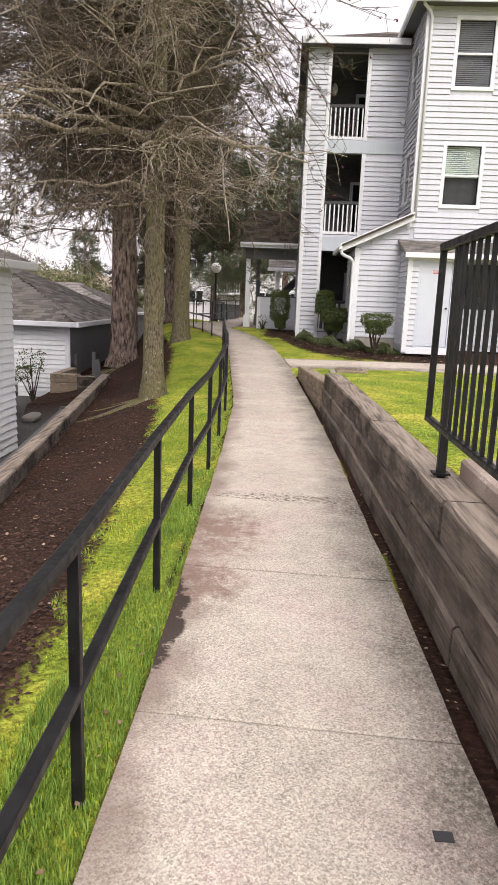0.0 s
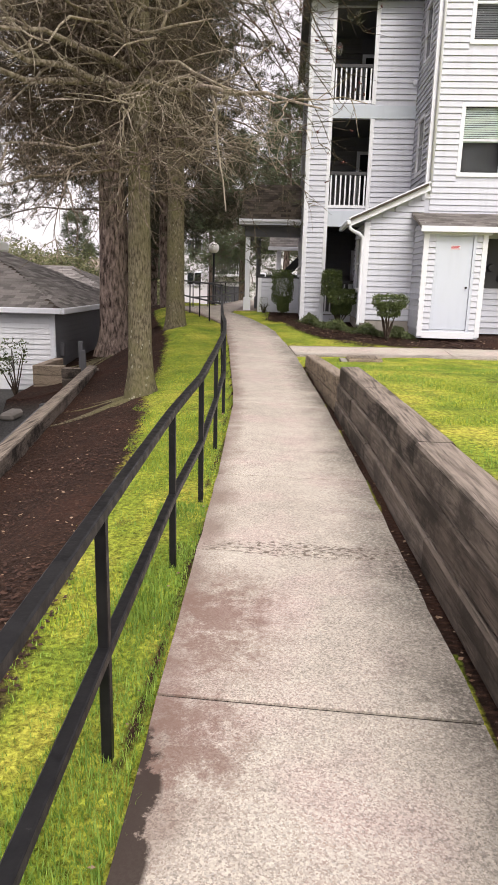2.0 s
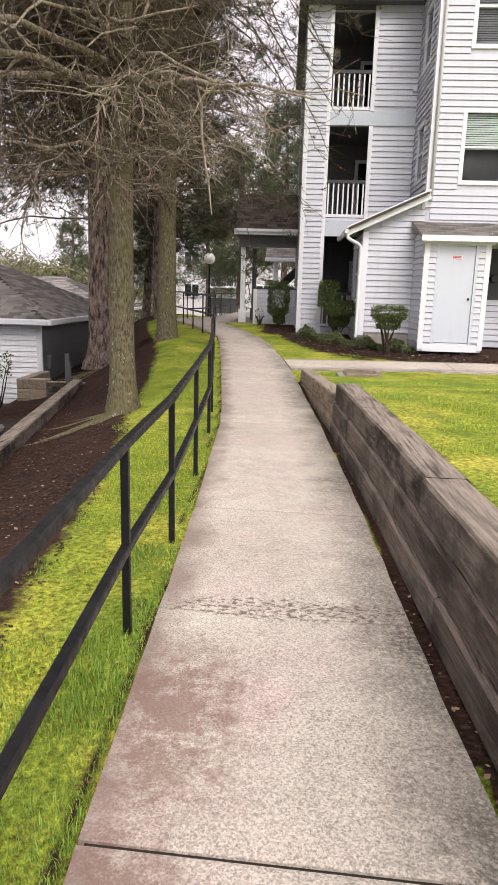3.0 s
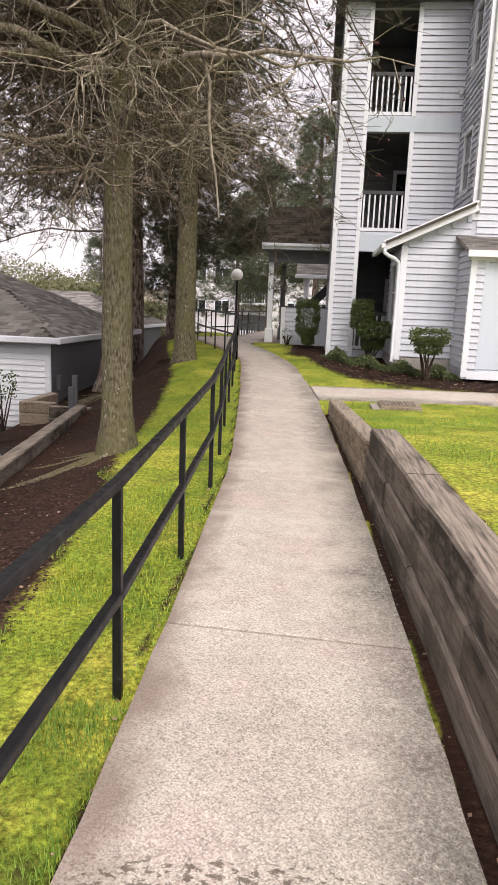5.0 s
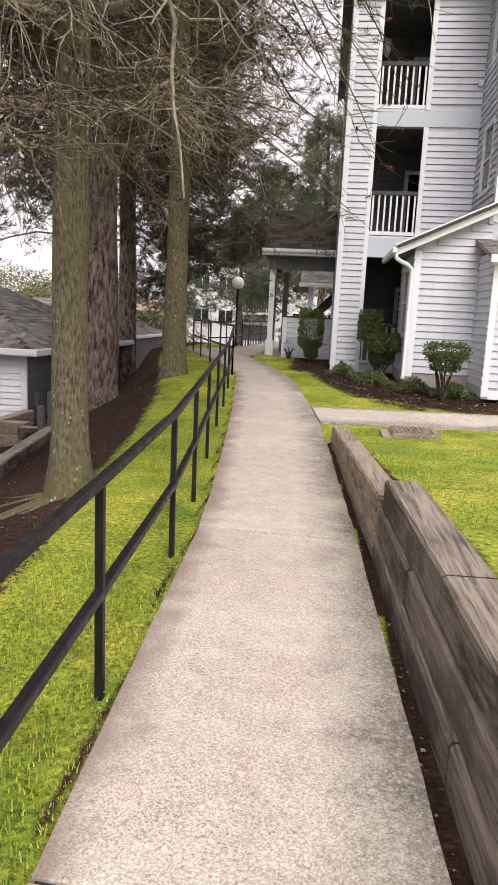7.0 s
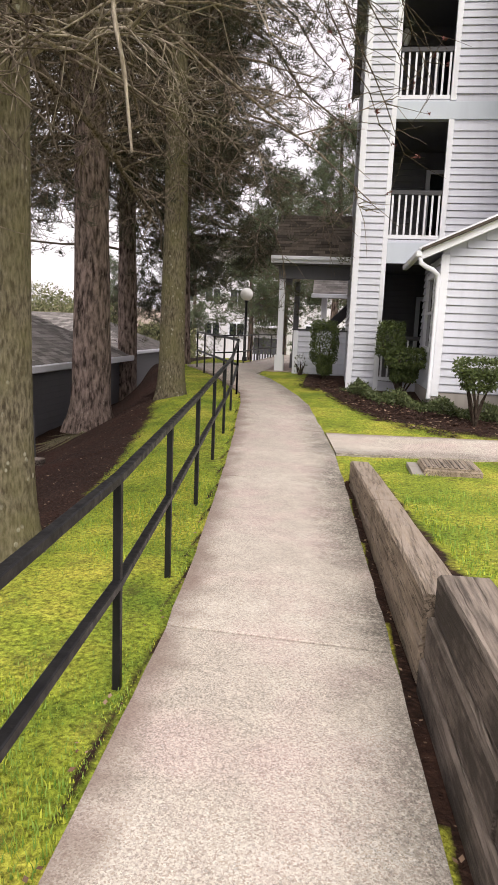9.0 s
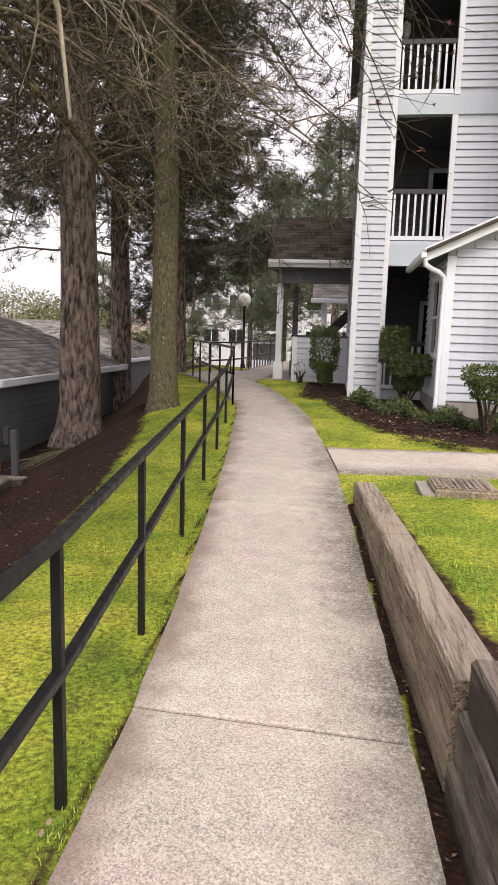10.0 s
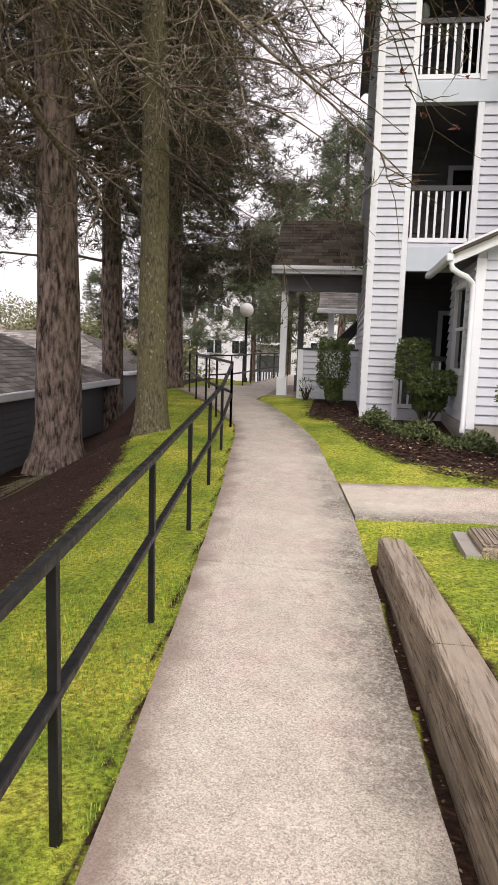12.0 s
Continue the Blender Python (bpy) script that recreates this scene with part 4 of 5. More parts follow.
half = thing("half_wall", "low white lap-sided wall with dark cap beside the porch", "wall")
backing(half, (-0.76, 24.32), (0.58, 24.32), 0.45, 1.64, (), 0.12)
siding(half, (-0.66, 24.32), (0.58, 24.32), 0.52, 1.62)
trim(half, -0.78, -0.66, 24.286, 24.44, 0.46, 1.64)
part("cap", boxes((-0.82, 0.58, 24.27, 24.47, 1.64, 1.68), bevel=0.006), M_DARK, half)
# stair seen behind the half wall
stair = part("stair_stringer", beam((-0.1, 27.5, 1.6), (1.2, 27.5, 2.9), 0.06, 0.28), M_DARK)
tagged(stair, "dark stair stringer rising behind the half wall", "staircase")

# ---- second building's porch behind ----
porch_b = thing("porch", "grey-roofed porch of the next building", "porch")
qu = Vector((0, 2.0, 1.3))
poly("porch_roof", porch_b, M_ROOF_G, [(-0.62, 31.1, 2.92), (3.0, 31.1, 2.92), (3.0, 33.1, 4.22), (-0.62, 33.1, 4.22)], thick=0.1)
shingles(porch_b, (-0.62, 31.1, 2.93), (1, 0, 0), qu, 3.6, qu.length, M_ROOF_G, single=False)
part("gutter", boxes((-0.66, 3.0, 30.98, 31.1, 2.80, 2.95), bevel=0.02), M_WHITE, porch_b)
part("porch_post", boxes((-0.30, -0.10, 31.4, 31.6, 0.2, 2.85), bevel=0.01), M_WHITE, porch_b)

# ---- far white apartment building ----
far = thing("apartment_building", "distant white apartment building with balconies", "building")
M_FARWALL = mat_paint("pale_far_siding", (0.66, 0.65, 0.66), 0.7, 0.2)
backing(far, (-14, 66), (4, 66), -2.0, 7.5, (), 0.3, M_FARWALL, "wall")
poly("roof", far, M_ROOF_G, [(-14.6, 65.4, 7.5), (4.6, 65.4, 7.5), (4.6, 71, 10.2), (-14.6, 71, 10.2)], thick=0.2)
for fx in (-13.6, -11.5, -9.3, -2.6, 0.5):
    for fz in (0.9, 3.8, 6.0):
        wn = part("window", boxes((fx, fx + 1.5, 65.86, 65.99, fz, fz + 1.3)), M_WHITE, far)
        part("pane", boxes((fx + 0.12, fx + 0.70, 65.8, 65.87, fz + 0.12, fz + 1.18), (fx + 0.8, fx + 1.38, 65.8, 65.87, fz + 0.12, fz + 1.18)), M_GLASS, wn)
for fz in (-1.4, 2.0):
    # solid dark box on the uncut wall, painted as the shade of a balcony recess
    part("balcony_opening", boxes((-7.0, -4.2, 65.7, 65.98, fz, fz + 2.3)), M_DARK, far)
    bl = part("balcony", boxes((-7.2, -4.0, 64.8, 65.95, fz - 0.2, fz)), M_WHITE, far)
    for k in range(14):
        part("baluster", boxes((-7.15 + 0.235 * k, -7.07 + 0.235 * k, 64.8, 64.88, fz, fz + 0.95)), M_WHITE, bl)
    part("balcony_rail", boxes((-7.2, -4.0, 64.78, 64.9, fz + 0.95, fz + 1.05)), M_DARK, bl)


# ---- garages below the bank ----
def garage(name_label, x0, x1, y0, y1, zb, ze, rise, flank=None):
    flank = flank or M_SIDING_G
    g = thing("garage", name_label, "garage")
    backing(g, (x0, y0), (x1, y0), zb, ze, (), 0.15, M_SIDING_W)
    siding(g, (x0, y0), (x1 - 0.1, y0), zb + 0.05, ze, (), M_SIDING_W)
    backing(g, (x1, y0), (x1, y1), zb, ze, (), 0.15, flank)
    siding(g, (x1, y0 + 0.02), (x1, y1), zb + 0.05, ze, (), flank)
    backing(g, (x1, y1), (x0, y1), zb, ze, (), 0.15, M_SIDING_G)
    trim(g, x1 - 0.11, x1 + 0.03, y0 - 0.036, y0 + 0.02, zb, ze)
    o = 0.32
    ym, run_y = (y0 + y1) / 2, (y1 - y0) / 2 + o
    a, b, c, d = (x0 - o, y0 - o, ze), (x1 + o, y0 - o, ze), (x1 + o, y1 + o, ze), (x0 - o, y1 + o, ze)
    r0, r1 = (x0 - o, ym, ze + rise), (x1 + o - run_y, ym, ze + rise)
    poly("roof", g, M_ROOF, [a, b, r1, r0], [b, c, r1], [c, d, r0, r1], thick=0.09)
    sl = math.hypot(run_y, rise)
    W = x1 - x0 + 2 * o
    shingles(g, (a[0], a[1], a[2] + 0.012), (1, 0, 0), (0, run_y, rise), W, sl, M_ROOF_G, lambda u, v: u < W - v * run_y / sl - 0.05, False, 0.33, 0.16)
    D = y1 - y0 + 2 * o
    shingles(g, (b[0], b[1], b[2] + 0.012), (0, 1, 0), (-run_y, 0, rise), D, sl, M_ROOF_G, lambda u, v: v * run_y / sl + 0.05 < u < D - v * run_y / sl - 0.05, False, 0.33, 0.16)
    part("gutter", boxes((x0 - o, x1 + o + 0.02, y0 - o - 0.1, y0 - o, ze - 0.13, ze + 0.02), bevel=0.02), M_WHITE, g)
    part("gutter", boxes((x1 + o, x1 + o + 0.1, y0 - o - 0.08, y1 + o, ze - 0.13, ze + 0.02), bevel=0.02), M_WHITE, g)
    part("soffit", boxes((x0 - o, x1 + o, y0 - o, y0, ze - 0.1, ze - 0.07), (x1, x1 + o, y0, y1, ze - 0.1, ze - 0.07)), M_SOFFIT, g)
    return g


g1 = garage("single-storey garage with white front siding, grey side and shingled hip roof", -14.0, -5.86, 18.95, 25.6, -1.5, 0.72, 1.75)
part("utility_box", boxes((-5.83, -5.73, 19.25, 19.45, -0.55, -0.2), bevel=0.01), M_SOFFIT, g1, "small grey utility box")
g2 = garage("low white garage below the bank with shingled hip roof", -12.0, -4.84, 6.5, 12.5, -1.5, 2.05, 1.6, M_SIDING_W)
g3 = garage("far pale-roofed garage beyond the trees", -16.0, -8.2, 34.0, 40.0, -1.6, 0.55, 1.5)

# ---- timber edging and planter ----
edging = thing("timber_edging", "weathered timber edging that holds the mulch bank", "edging")
for a, b in ((1.0, 3.4), (3.4, 5.8), (5.8, 8.2), (8.2, 10.6), (10.6, 13.0), (13.0, 15.6)):
    for r in range(4):
        sleeper(a + 0.005 + 0.12 * (r % 2), b - 0.005 + 0.12 * (r % 2), -0.52 - 0.25 * r, -0.29 - 0.25 * r, -0.18, 0.2, M_TIMBER, edging, xf=curb_x)
planter = thing("timber_planter", "stacked timber corner planter by the garage", "planter")
for r in range(4):
    z = -1.45 + 0.235 * r
    part("timber", boxes((-5.75, -5.0 if r % 2 else -4.85, 17.0, 17.22, z, z + 0.228), bevel=0.014), M_TIMBER_B, planter)
    part("timber", boxes((-5.75, -5.53, 17.23, 18.6, z, z + 0.228), bevel=0.014), M_TIMBER_B, planter)
    part("timber", boxes((-4.82, -4.0, 16.3, 16.5, z + 0.05, z + 0.275), bevel=0.014), M_TIMBER, planter)
for x, y in ((-4.12, 15.7), (-4.75, 17.6)):
    st = part("timber_stake", boxes((x - 0.05, x + 0.05, y - 0.05, y + 0.05, -0.9, 0.02), bevel=0.008), M_SOFFIT)
    tagged(st, "short grey timber stake in the mulch bank", "stake")
stop = part("wheel_stop", boxes((-5.75, -5.45, 15.0, 16.6, -1.45, -1.28), bevel=0.05), M_STONE)
tagged(stop, "worn concrete wheel stop on the tarmac", "wheel stop")


def lowrail():
    r = thing("guard_rail", "low dark timber rail beside the driveway", "rail")
    part("bar", beam((-3.35, 8.2, -0.75), (-4.5, 14.4, -0.95), 0.08, 0.1), M_SOFFIT, r)
    for y in (8.6, 11.3, 14.0):
        x = -3.35 - 1.15 * (y - 8.2) / 6.2
        part("post", boxes((x - 0.05, x + 0.05, y - 0.05, y + 0.05, -1.5, -0.85)), M_SOFFIT, r)


lowrail()


# ---- parked car beyond the near garage ----
def car(x, y, z, heading):
    c = thing("car", "dark parked car on the driveway", "car", at=(x, y, z))
    c.rotation_euler = (0, 0, heading)
    M_CAR = Nodes("dark_car_paint", 0.18, 0.3, 0.6).done((0.016, 0.017, 0.02))
    M_TYRE = Nodes("tyre_rubber", 0.9).done((0.02, 0.02, 0.02))
    bm = bmesh.new()
    prof = ((-2.1, 0.35), (-2.15, 0.6), (-2.05, 0.85), (-1.2, 0.98), (-0.55, 1.42), (0.9, 1.45), (1.6, 1.02), (2.1, 0.92), (2.15, 0.55), (2.1, 0.35))
    rows = []
    for s, k in ((-0.85, 0.97), (-0.7, 1.0), (0.7, 1.0), (0.85, 0.97)):
        rows.append([bm.verts.new((px * k, s * (0.82 if pz > 1.2 else 1), pz)) for px, pz in prof])
    for r0, r1 in zip(rows, rows[1:]):
        for i in range(len(prof)):
            j = (i + 1) % len(prof)
            bm.faces.new((r0[i], r0[j], r1[j], r1[i]))
    bm.faces.new(rows[0])
    bm.faces.new(rows[-1])
    bmesh.ops.bevel(bm, geom=bm.edges[:], offset=0.04, segments=2, affect="EDGES")
    part("body", bm, M_CAR, c, smooth=True)
    for sx in (-1.35, 1.35):
        for sy in (-0.80, 0.80):
            w = part("wheel", sweep([(sx, sy - 0.1, 0.32), (sx, sy - 0.08, 0.32), (sx, sy + 0.08, 0.32), (sx, sy + 0.1, 0.32)], [0.27, 0.32, 0.32, 0.27], 20), M_TYRE, c)
            part("rim", sweep([(sx, sy - 0.105, 0.32), (sx, sy + 0.105, 0.32)], 0.19, 14), M_SOFFIT, w)
    for sy in (-0.6, 0.6):
        part("headlight", boxes((2.0, 2.13, sy - 0.16, sy + 0.16, 0.68, 0.8), bevel=0.03), M_WHITE, c)
    return c


car(-8.45, 15.6, -1.45, 0.0)


# ---- street lamp ----
sl = thing("street_lamp", "globe street lamp on a black pole beside the path", "street lamp")
lx, ly = -3.03, 31.5
part("pole", sweep([(lx, ly, 0.2), (lx, ly, 0.6), (lx, ly, 0.62), (lx, ly, 2.55), (lx, ly, 2.66)], [0.10, 0.09, 0.05, 0.045, 0.08], 12), M_METAL, sl, smooth=True)
bm = bmesh.new()
bmesh.ops.create_uvsphere(bm, u_segments=24, v_segments=16, radius=0.235, matrix=Matrix.Translation((lx, ly, 2.87)))
M_GLOBE = Nodes("opal_globe", 0.25, 0, 0.5).done((0.85, 0.84, 0.82))
part("globe", bm, M_GLOBE, sl, "white opal glass globe", True)
bin_b = part("drain_cover", boxes((1.40, 2.05, 14.35, 14.95, 0.0, 0.15), bevel=0.015), M_TIMBER_B)
tagged(bin_b, "brown utility box with slotted lid in the lawn", "utility box")
part("lid", boxes((1.42, 2.03, 14.37, 14.93, 0.154, 0.168), ), M_TIMBER_B, bin_b)
for k in range(9):
    part("lid_slat", boxes((1.45 + 0.06 * k, 1.48 + 0.06 * k, 14.4, 14.9, 0.169, 0.177)), M_TIMBER, bin_b)
part("surround", boxes((1.28, 1.40, 14.3, 15.0, 0.02, 0.10)), M_STONE, bin_b)


# ---- trees ----
rng = np.random.default_rng(7)


def trunk_mesh(name, height, r0, r1, material, parent, flare=1.6, wob=0.12, sides=20, rough=0.03, base=(0, 0, 0)):
    vs, rows = [], 26
    zs = np.concatenate((np.linspace(-0.25, 1.2, 9), np.linspace(1.6, height, rows - 9)))
    ph = rng.uniform(0, 6, 4)
    for z in zs:
        t = max(z, 0) / height
        r = r0 + (r1 - r0) * t
        f = 1 + (flare - 1) * math.exp(-max(z + 0.15, 0) / 0.28)
        cx, cy = wob * math.sin(z * 0.5 + ph[0]) * t, wob * math.cos(z * 0.43 + ph[1]) * t
        for k in range(sides):
            a = k * math.tau / sides
            lob = 1 + (f - 1) * (0.5 + 0.6 * math.sin(3 * a + ph[2]) ** 2) + rough * 3 * noise.noise(Vector((math.cos(a) * 2, math.sin(a) * 2, z * 0.8 + ph[3])))
            vs.append((base[0] + cx + r * lob * math.cos(a), base[1] + cy + r * lob * math.sin(a), base[2] + z))
    fs = [(j * sides + k, j * sides + (k + 1) % sides, (j + 1) * sides + (k + 1) % sides, (j + 1) * sides + k) for j in range(len(zs) - 1) for k in range(sides)]
    ob = link_mesh(name, vs, fs, material, True)
    ob.parent = parent
    return ob


def grow(n_limb, z0, z1, len0, len1, droop, subs, twigs, sub_len, twig_len, rad, rise=0.1, az=None, tiplift=0.0):
    """Limbs, side branches and twigs round the z axis. Returns three sets of lines with radii."""
    S = 9
    s = np.linspace(0, 1, S)
    z = np.sort(rng.uniform(z0, z1, n_limb))
    az = rng.uniform(0, math.tau, n_limb) if az is None else az(n_limb)
    ln = np.interp(z, (z0, z1), (len0, len1)) * rng.uniform(0.7, 1.15, n_limb)
    out = np.stack((np.cos(az), np.sin(az), np.zeros(n_limb)), 1)
    sidev = np.stack((-np.sin(az), np.cos(az), np.zeros(n_limb)), 1)
    up = np.array([0, 0, 1.0])
    bend = rng.normal(0, 0.16, n_limb)
    rs, dr = rng.normal(rise, 0.14, n_limb), droop * rng.uniform(0.5, 1.4, n_limb)
    P = (out[:, None] * (s[None, :, None]) + sidev[:, None] * (bend[:, None, None] * s[None, :, None] ** 2) + up * (rs[:, None] * s - dr[:, None] * s ** 2 + tiplift * s ** 4)[:, :, None]) * ln[:, None, None]
    P += np.cumsum(rng.normal(0, 0.045, P.shape), axis=1) * (ln[:, None, None] / 2) * (s > 0)[None, :, None]
    P[:, :, 2] += z[:, None]
    R = np.linspace(1, 0.18, S)[None] * rad * rng.uniform(0.5, 1.2, n_limb)[:, None] * (ln / ln.max())[:, None]

    def side_lines(P, R, per, length, S2, dr2, rmax, rmin, lo=0.12):
        n = len(P)
        Sx = P.shape[1]
        t = rng.uniform(lo, 0.99, (n, per))
        i = np.clip((t * (Sx - 1)).astype(int), 0, Sx - 2)
        fr = t * (Sx - 1) - i
        rows = np.arange(n)[:, None]
        base = P[rows, i] * (1 - fr[..., None]) + P[rows, i + 1] * fr[..., None]
        d = P[rows, i + 1] - P[rows, i]
        d /= np.linalg.norm(d, axis=-1, keepdims=True) + 1e-9
        rv = rng.normal(0, 1, d.shape)
        rv[..., 2] *= 0.6
        rv -= (rv * d).sum(-1, keepdims=True) * d
        rv /= np.linalg.norm(rv, axis=-1, keepdims=True) + 1e-9
        go = d * rng.uniform(0.35, 0.9, t.shape)[..., None] + rv * 0.8
        go /= np.linalg.norm(go, axis=-1, keepdims=True)
        L = length * rng.uniform(0.4, 1.25, t.shape) * (1.1 - 0.55 * t)
        s2 = np.linspace(0, 1, S2)
        Q = base[:, :, None] + go[:, :, None] * (s2[None, None, :, None] * L[..., None, None])
        Q[..., 2] -= dr2 * (L[..., None] * s2 ** 2)
        Q += np.cumsum(rng.normal(0, 0.045, Q.shape), axis=2) * L[..., None, None] * (s2 > 0)[None, None, :, None]
        rr = np.linspace(1, 0.35, S2)[None, None] * np.clip(rmax * (1.1 - t), rmin, None)[..., None]
        return Q.reshape(-1, S2, 3), np.broadcast_to(rr, Q.shape[:3]).reshape(-1, S2)

    P2, R2 = side_lines(P, R, subs, sub_len, 6, 0.10 * (1 if droop > 0 else 0.3), rad * 0.40, 0.0085)
    P3, R3 = side_lines(P2, R2, twigs, twig_len, 4, 0.08, 0.0085, 0.0052)
    return (P, R), (P2, R2), (P3, R3)


def needle_arrays(tips, per, size, width, spread=0.9):
    """A tuft of slim needles that spring outwards from each tip."""
    n = len(tips)
    d = rng.normal(0, 1, (n * per, 3))
    d[:, 2] = np.abs(d[:, 2]) * spread
    d /= np.linalg.norm(d, axis=1, keepdims=True)
    c = np.repeat(tips, per, axis=0) + d * size * 0.15 + rng.normal(0, size * 0.22, (n * per, 3))
    w = np.cross(d, rng.normal(0, 1, d.shape))
    w *= width / (np.linalg.norm(w, axis=1, keepdims=True) + 1e-9)
    ln = size * rng.uniform(0.6, 1.3, (n * per, 1))
    v = np.stack((c - w, c + w, c + d * ln), 1).reshape(-1, 3)
    return v, np.arange(len(v)).reshape(-1, 3)


def crown(parent, sets, bark, needles=None):
    (P, R), (P2, R2), (P3, R3) = sets
    for i in range(len(P)):
        v, f = twig_arrays(P[i:i + 1], R[i:i + 1], 6)
        under(np_mesh("limb", v, f, bark, True), parent)
    v, f = twig_arrays(P2, R2, 4)
    under(tagged(np_mesh("branchwork", v, f, bark), kind="stuff"), parent)
    v, f = twig_arrays(P3, R3, 3)
    under(tagged(np_mesh("twig_mass", v, f, bark), kind="stuff"), parent)
    if needles:
        mat, share, per, size, width = needles
        pick = rng.random(len(P3)) < share
        tips = P3[pick][:, -1]
        v, f = needle_arrays(tips, per, size, width)
        under(tagged(np_mesh("needles", v, f, mat), kind="stuff"), parent)


def tree(label, x, y, z, height, r0, r1, bark, grows, lean=(0, 0)):
    t = thing("tree", label, "tree", at=(x, y, z))
    t.rotation_euler = (lean[0], lean[1], 0)
    trunk_mesh("trunk", height, r0, r1, bark, t)
    for sets, twigmat, needles in grows:
        crown(t, sets, twigmat, needles)
    return t


tree("tall tree with mossy lichened trunk and tangled bare lower branches", -1.94, 11.35, 0.0, 15, 0.168, 0.09, M_BARK_MOSS, [
    (grow(13, 3.2, 6.6, 3.4, 4.2, 0.16, 7, 4, 1.3, 0.6, 0.075, 0.10, lambda n: rng.uniform(2.2, 5.4, n)), M_TWIG, None),
    (grow(46, 2.9, 9.0, 3.0, 4.0, 0.26, 11, 8, 1.2, 0.6, 0.040, 0.12, lambda n: rng.uniform(1.1, 5.2, n)), M_TWIG_M, None),
    (grow(38, 3.5, 8.8, 3.6, 4.6, 0.22, 11, 8, 1.3, 0.6, 0.034, 0.10, lambda n: rng.uniform(2.0, 4.9, n)), M_TWIG_D, (M_NEEDLE_DRY, 0.25, 8, 0.09, 0.005)),
    (grow(22, 3.0, 8.0, 2.2, 2.8, 0.30, 8, 6, 1.1, 0.55, 0.036, 0.12, lambda n: rng.uniform(4.1, 5.8, n)), M_TWIG, None),
    (grow(34, 4.2, 9.5, 3.0, 4.2, 0.20, 13, 10, 1.3, 0.65, 0.036, 0.10, lambda n: rng.uniform(1.5, 3.3, n)), M_TWIG_D, (M_NEEDLE_DRY, 0.3, 8, 0.09, 0.005)),
    (grow(12, 3.2, 8.5, 1.6, 2.3, 0.34, 7, 5, 0.8, 0.5, 0.045, 0.04, lambda n: rng.uniform(-1.5, 1.2, n)), M_TWIG_D, None),
    (grow(26, 7.5, 14, 3.6, 1.8, 0.15, 12, 9, 1.1, 0.5, 0.035, 0.15), M_TWIG_D, (M_NEEDLE, 0.4, 26, 0.11, 0.005)),
])
tree("thick old pine with furrowed reddish bark", -4.45, 19.6, -0.28, 19, 0.37, 0.16, M_BARK_RED, [
    (grow(76, 5.0, 12, 4.4, 5.8, 0.34, 11, 8, 1.5, 0.75, 0.060, 0.06), M_TWIG_D, (M_NEEDLE, 0.45, 26, 0.14, 0.007)),
    (grow(20, 4.6, 9, 3.4, 4.6, 0.30, 9, 6, 1.4, 0.7, 0.060, 0.04), M_TWIG_M, None),
    (grow(44, 7, 18, 4.4, 1.6, 0.2, 12, 8, 1.2, 0.5, 0.045, 0.15), M_TWIG_D, (M_NEEDLE, 0.6, 26, 0.14, 0.007)),
])
tree("slim tree with greenish mossy trunk beside the path", -2.68, 19.05, 0.30, 16, 0.235, 0.10, M_BARK_MOSS, [
    (grow(26, 4.2, 9.5, 2.4, 3.0, 0.40, 9, 6, 1.1, 0.6, 0.042, 0.08), M_TWIG_M, None),
    (grow(12, 4.4, 9.0, 2.2, 2.8, 0.40, 8, 5, 1.1, 0.6, 0.045, 0.06), M_TWIG, None),
    (grow(40, 6, 15.5, 3.2, 1.2, 0.2, 11, 8, 1.1, 0.5, 0.04, 0.12), M_TWIG_D, (M_NEEDLE, 0.55, 26, 0.13, 0.007)),
])
tree("pine with scaly brown trunk behind the others", -5.7, 25.8, -0.55, 17, 0.29, 0.12, M_BARK_RED, [
    (grow(72, 4.2, 16, 5.0, 1.8, 0.25, 12, 8, 1.3, 0.5, 0.04, 0.1), M_TWIG_D, (M_NEEDLE, 0.7, 24, 0.17, 0.010)),
])
tree("dark-trunked pine at the bend of the path", -4.25, 26.6, 0.10, 16, 0.24, 0.10, M_BARK_RED, [
    (grow(46, 3.6, 15, 2.6, 1.2, 0.30, 11, 8, 1.2, 0.5, 0.036, 0.1), M_TWIG_D, (M_NEEDLE, 0.75, 24, 0.16, 0.010)),
])
tree("leaning dark young pine between the larger trunks", -5.6, 30.5, -0.4, 12, 0.20, 0.08, M_BARK_RED, [
    (grow(36, 2.6, 11.5, 2.4, 1.0, 0.25, 10, 7, 1.2, 0.5, 0.034, 0.1), M_TWIG_D, (M_NEEDLE, 0.8, 22, 0.18, 0.012)),
], (0.0, 0.06))
# blue-green conifers behind the porch
spruce = tree("tall blue-green conifer far behind the porch", -2.6, 44.0, -0.9, 11, 0.2, 0.05, M_BARK_RED, [
    (grow(70, 3.4, 10.8, 3.2, 0.5, 0.16, 10, 6, 1.0, 0.5, 0.035, 0.12), M_TWIG_D, (M_NEEDLE_B, 0.9, 14, 0.16, 0.012)),
])
for x, y, z, s, r in ((0.1, 39.0, -0.4, 1.05, 1.1), (1.6, 46.0, -0.9, 1.1, 2.0), (-5.0, 48.0, -1.2, 0.9, 2.6), (3.2, 47.0, -1.2, 1.2, 4.0), (-9.0, 50.0, -1.4, 0.8, 0.4), (-13.5, 46.0, -1.4, 0.65, 5.0)):
    copy_thing(spruce, Matrix.Translation((x, y, z)) @ Matrix.Rotation(r, 4, "Z") @ Matrix.Scale(s, 4))

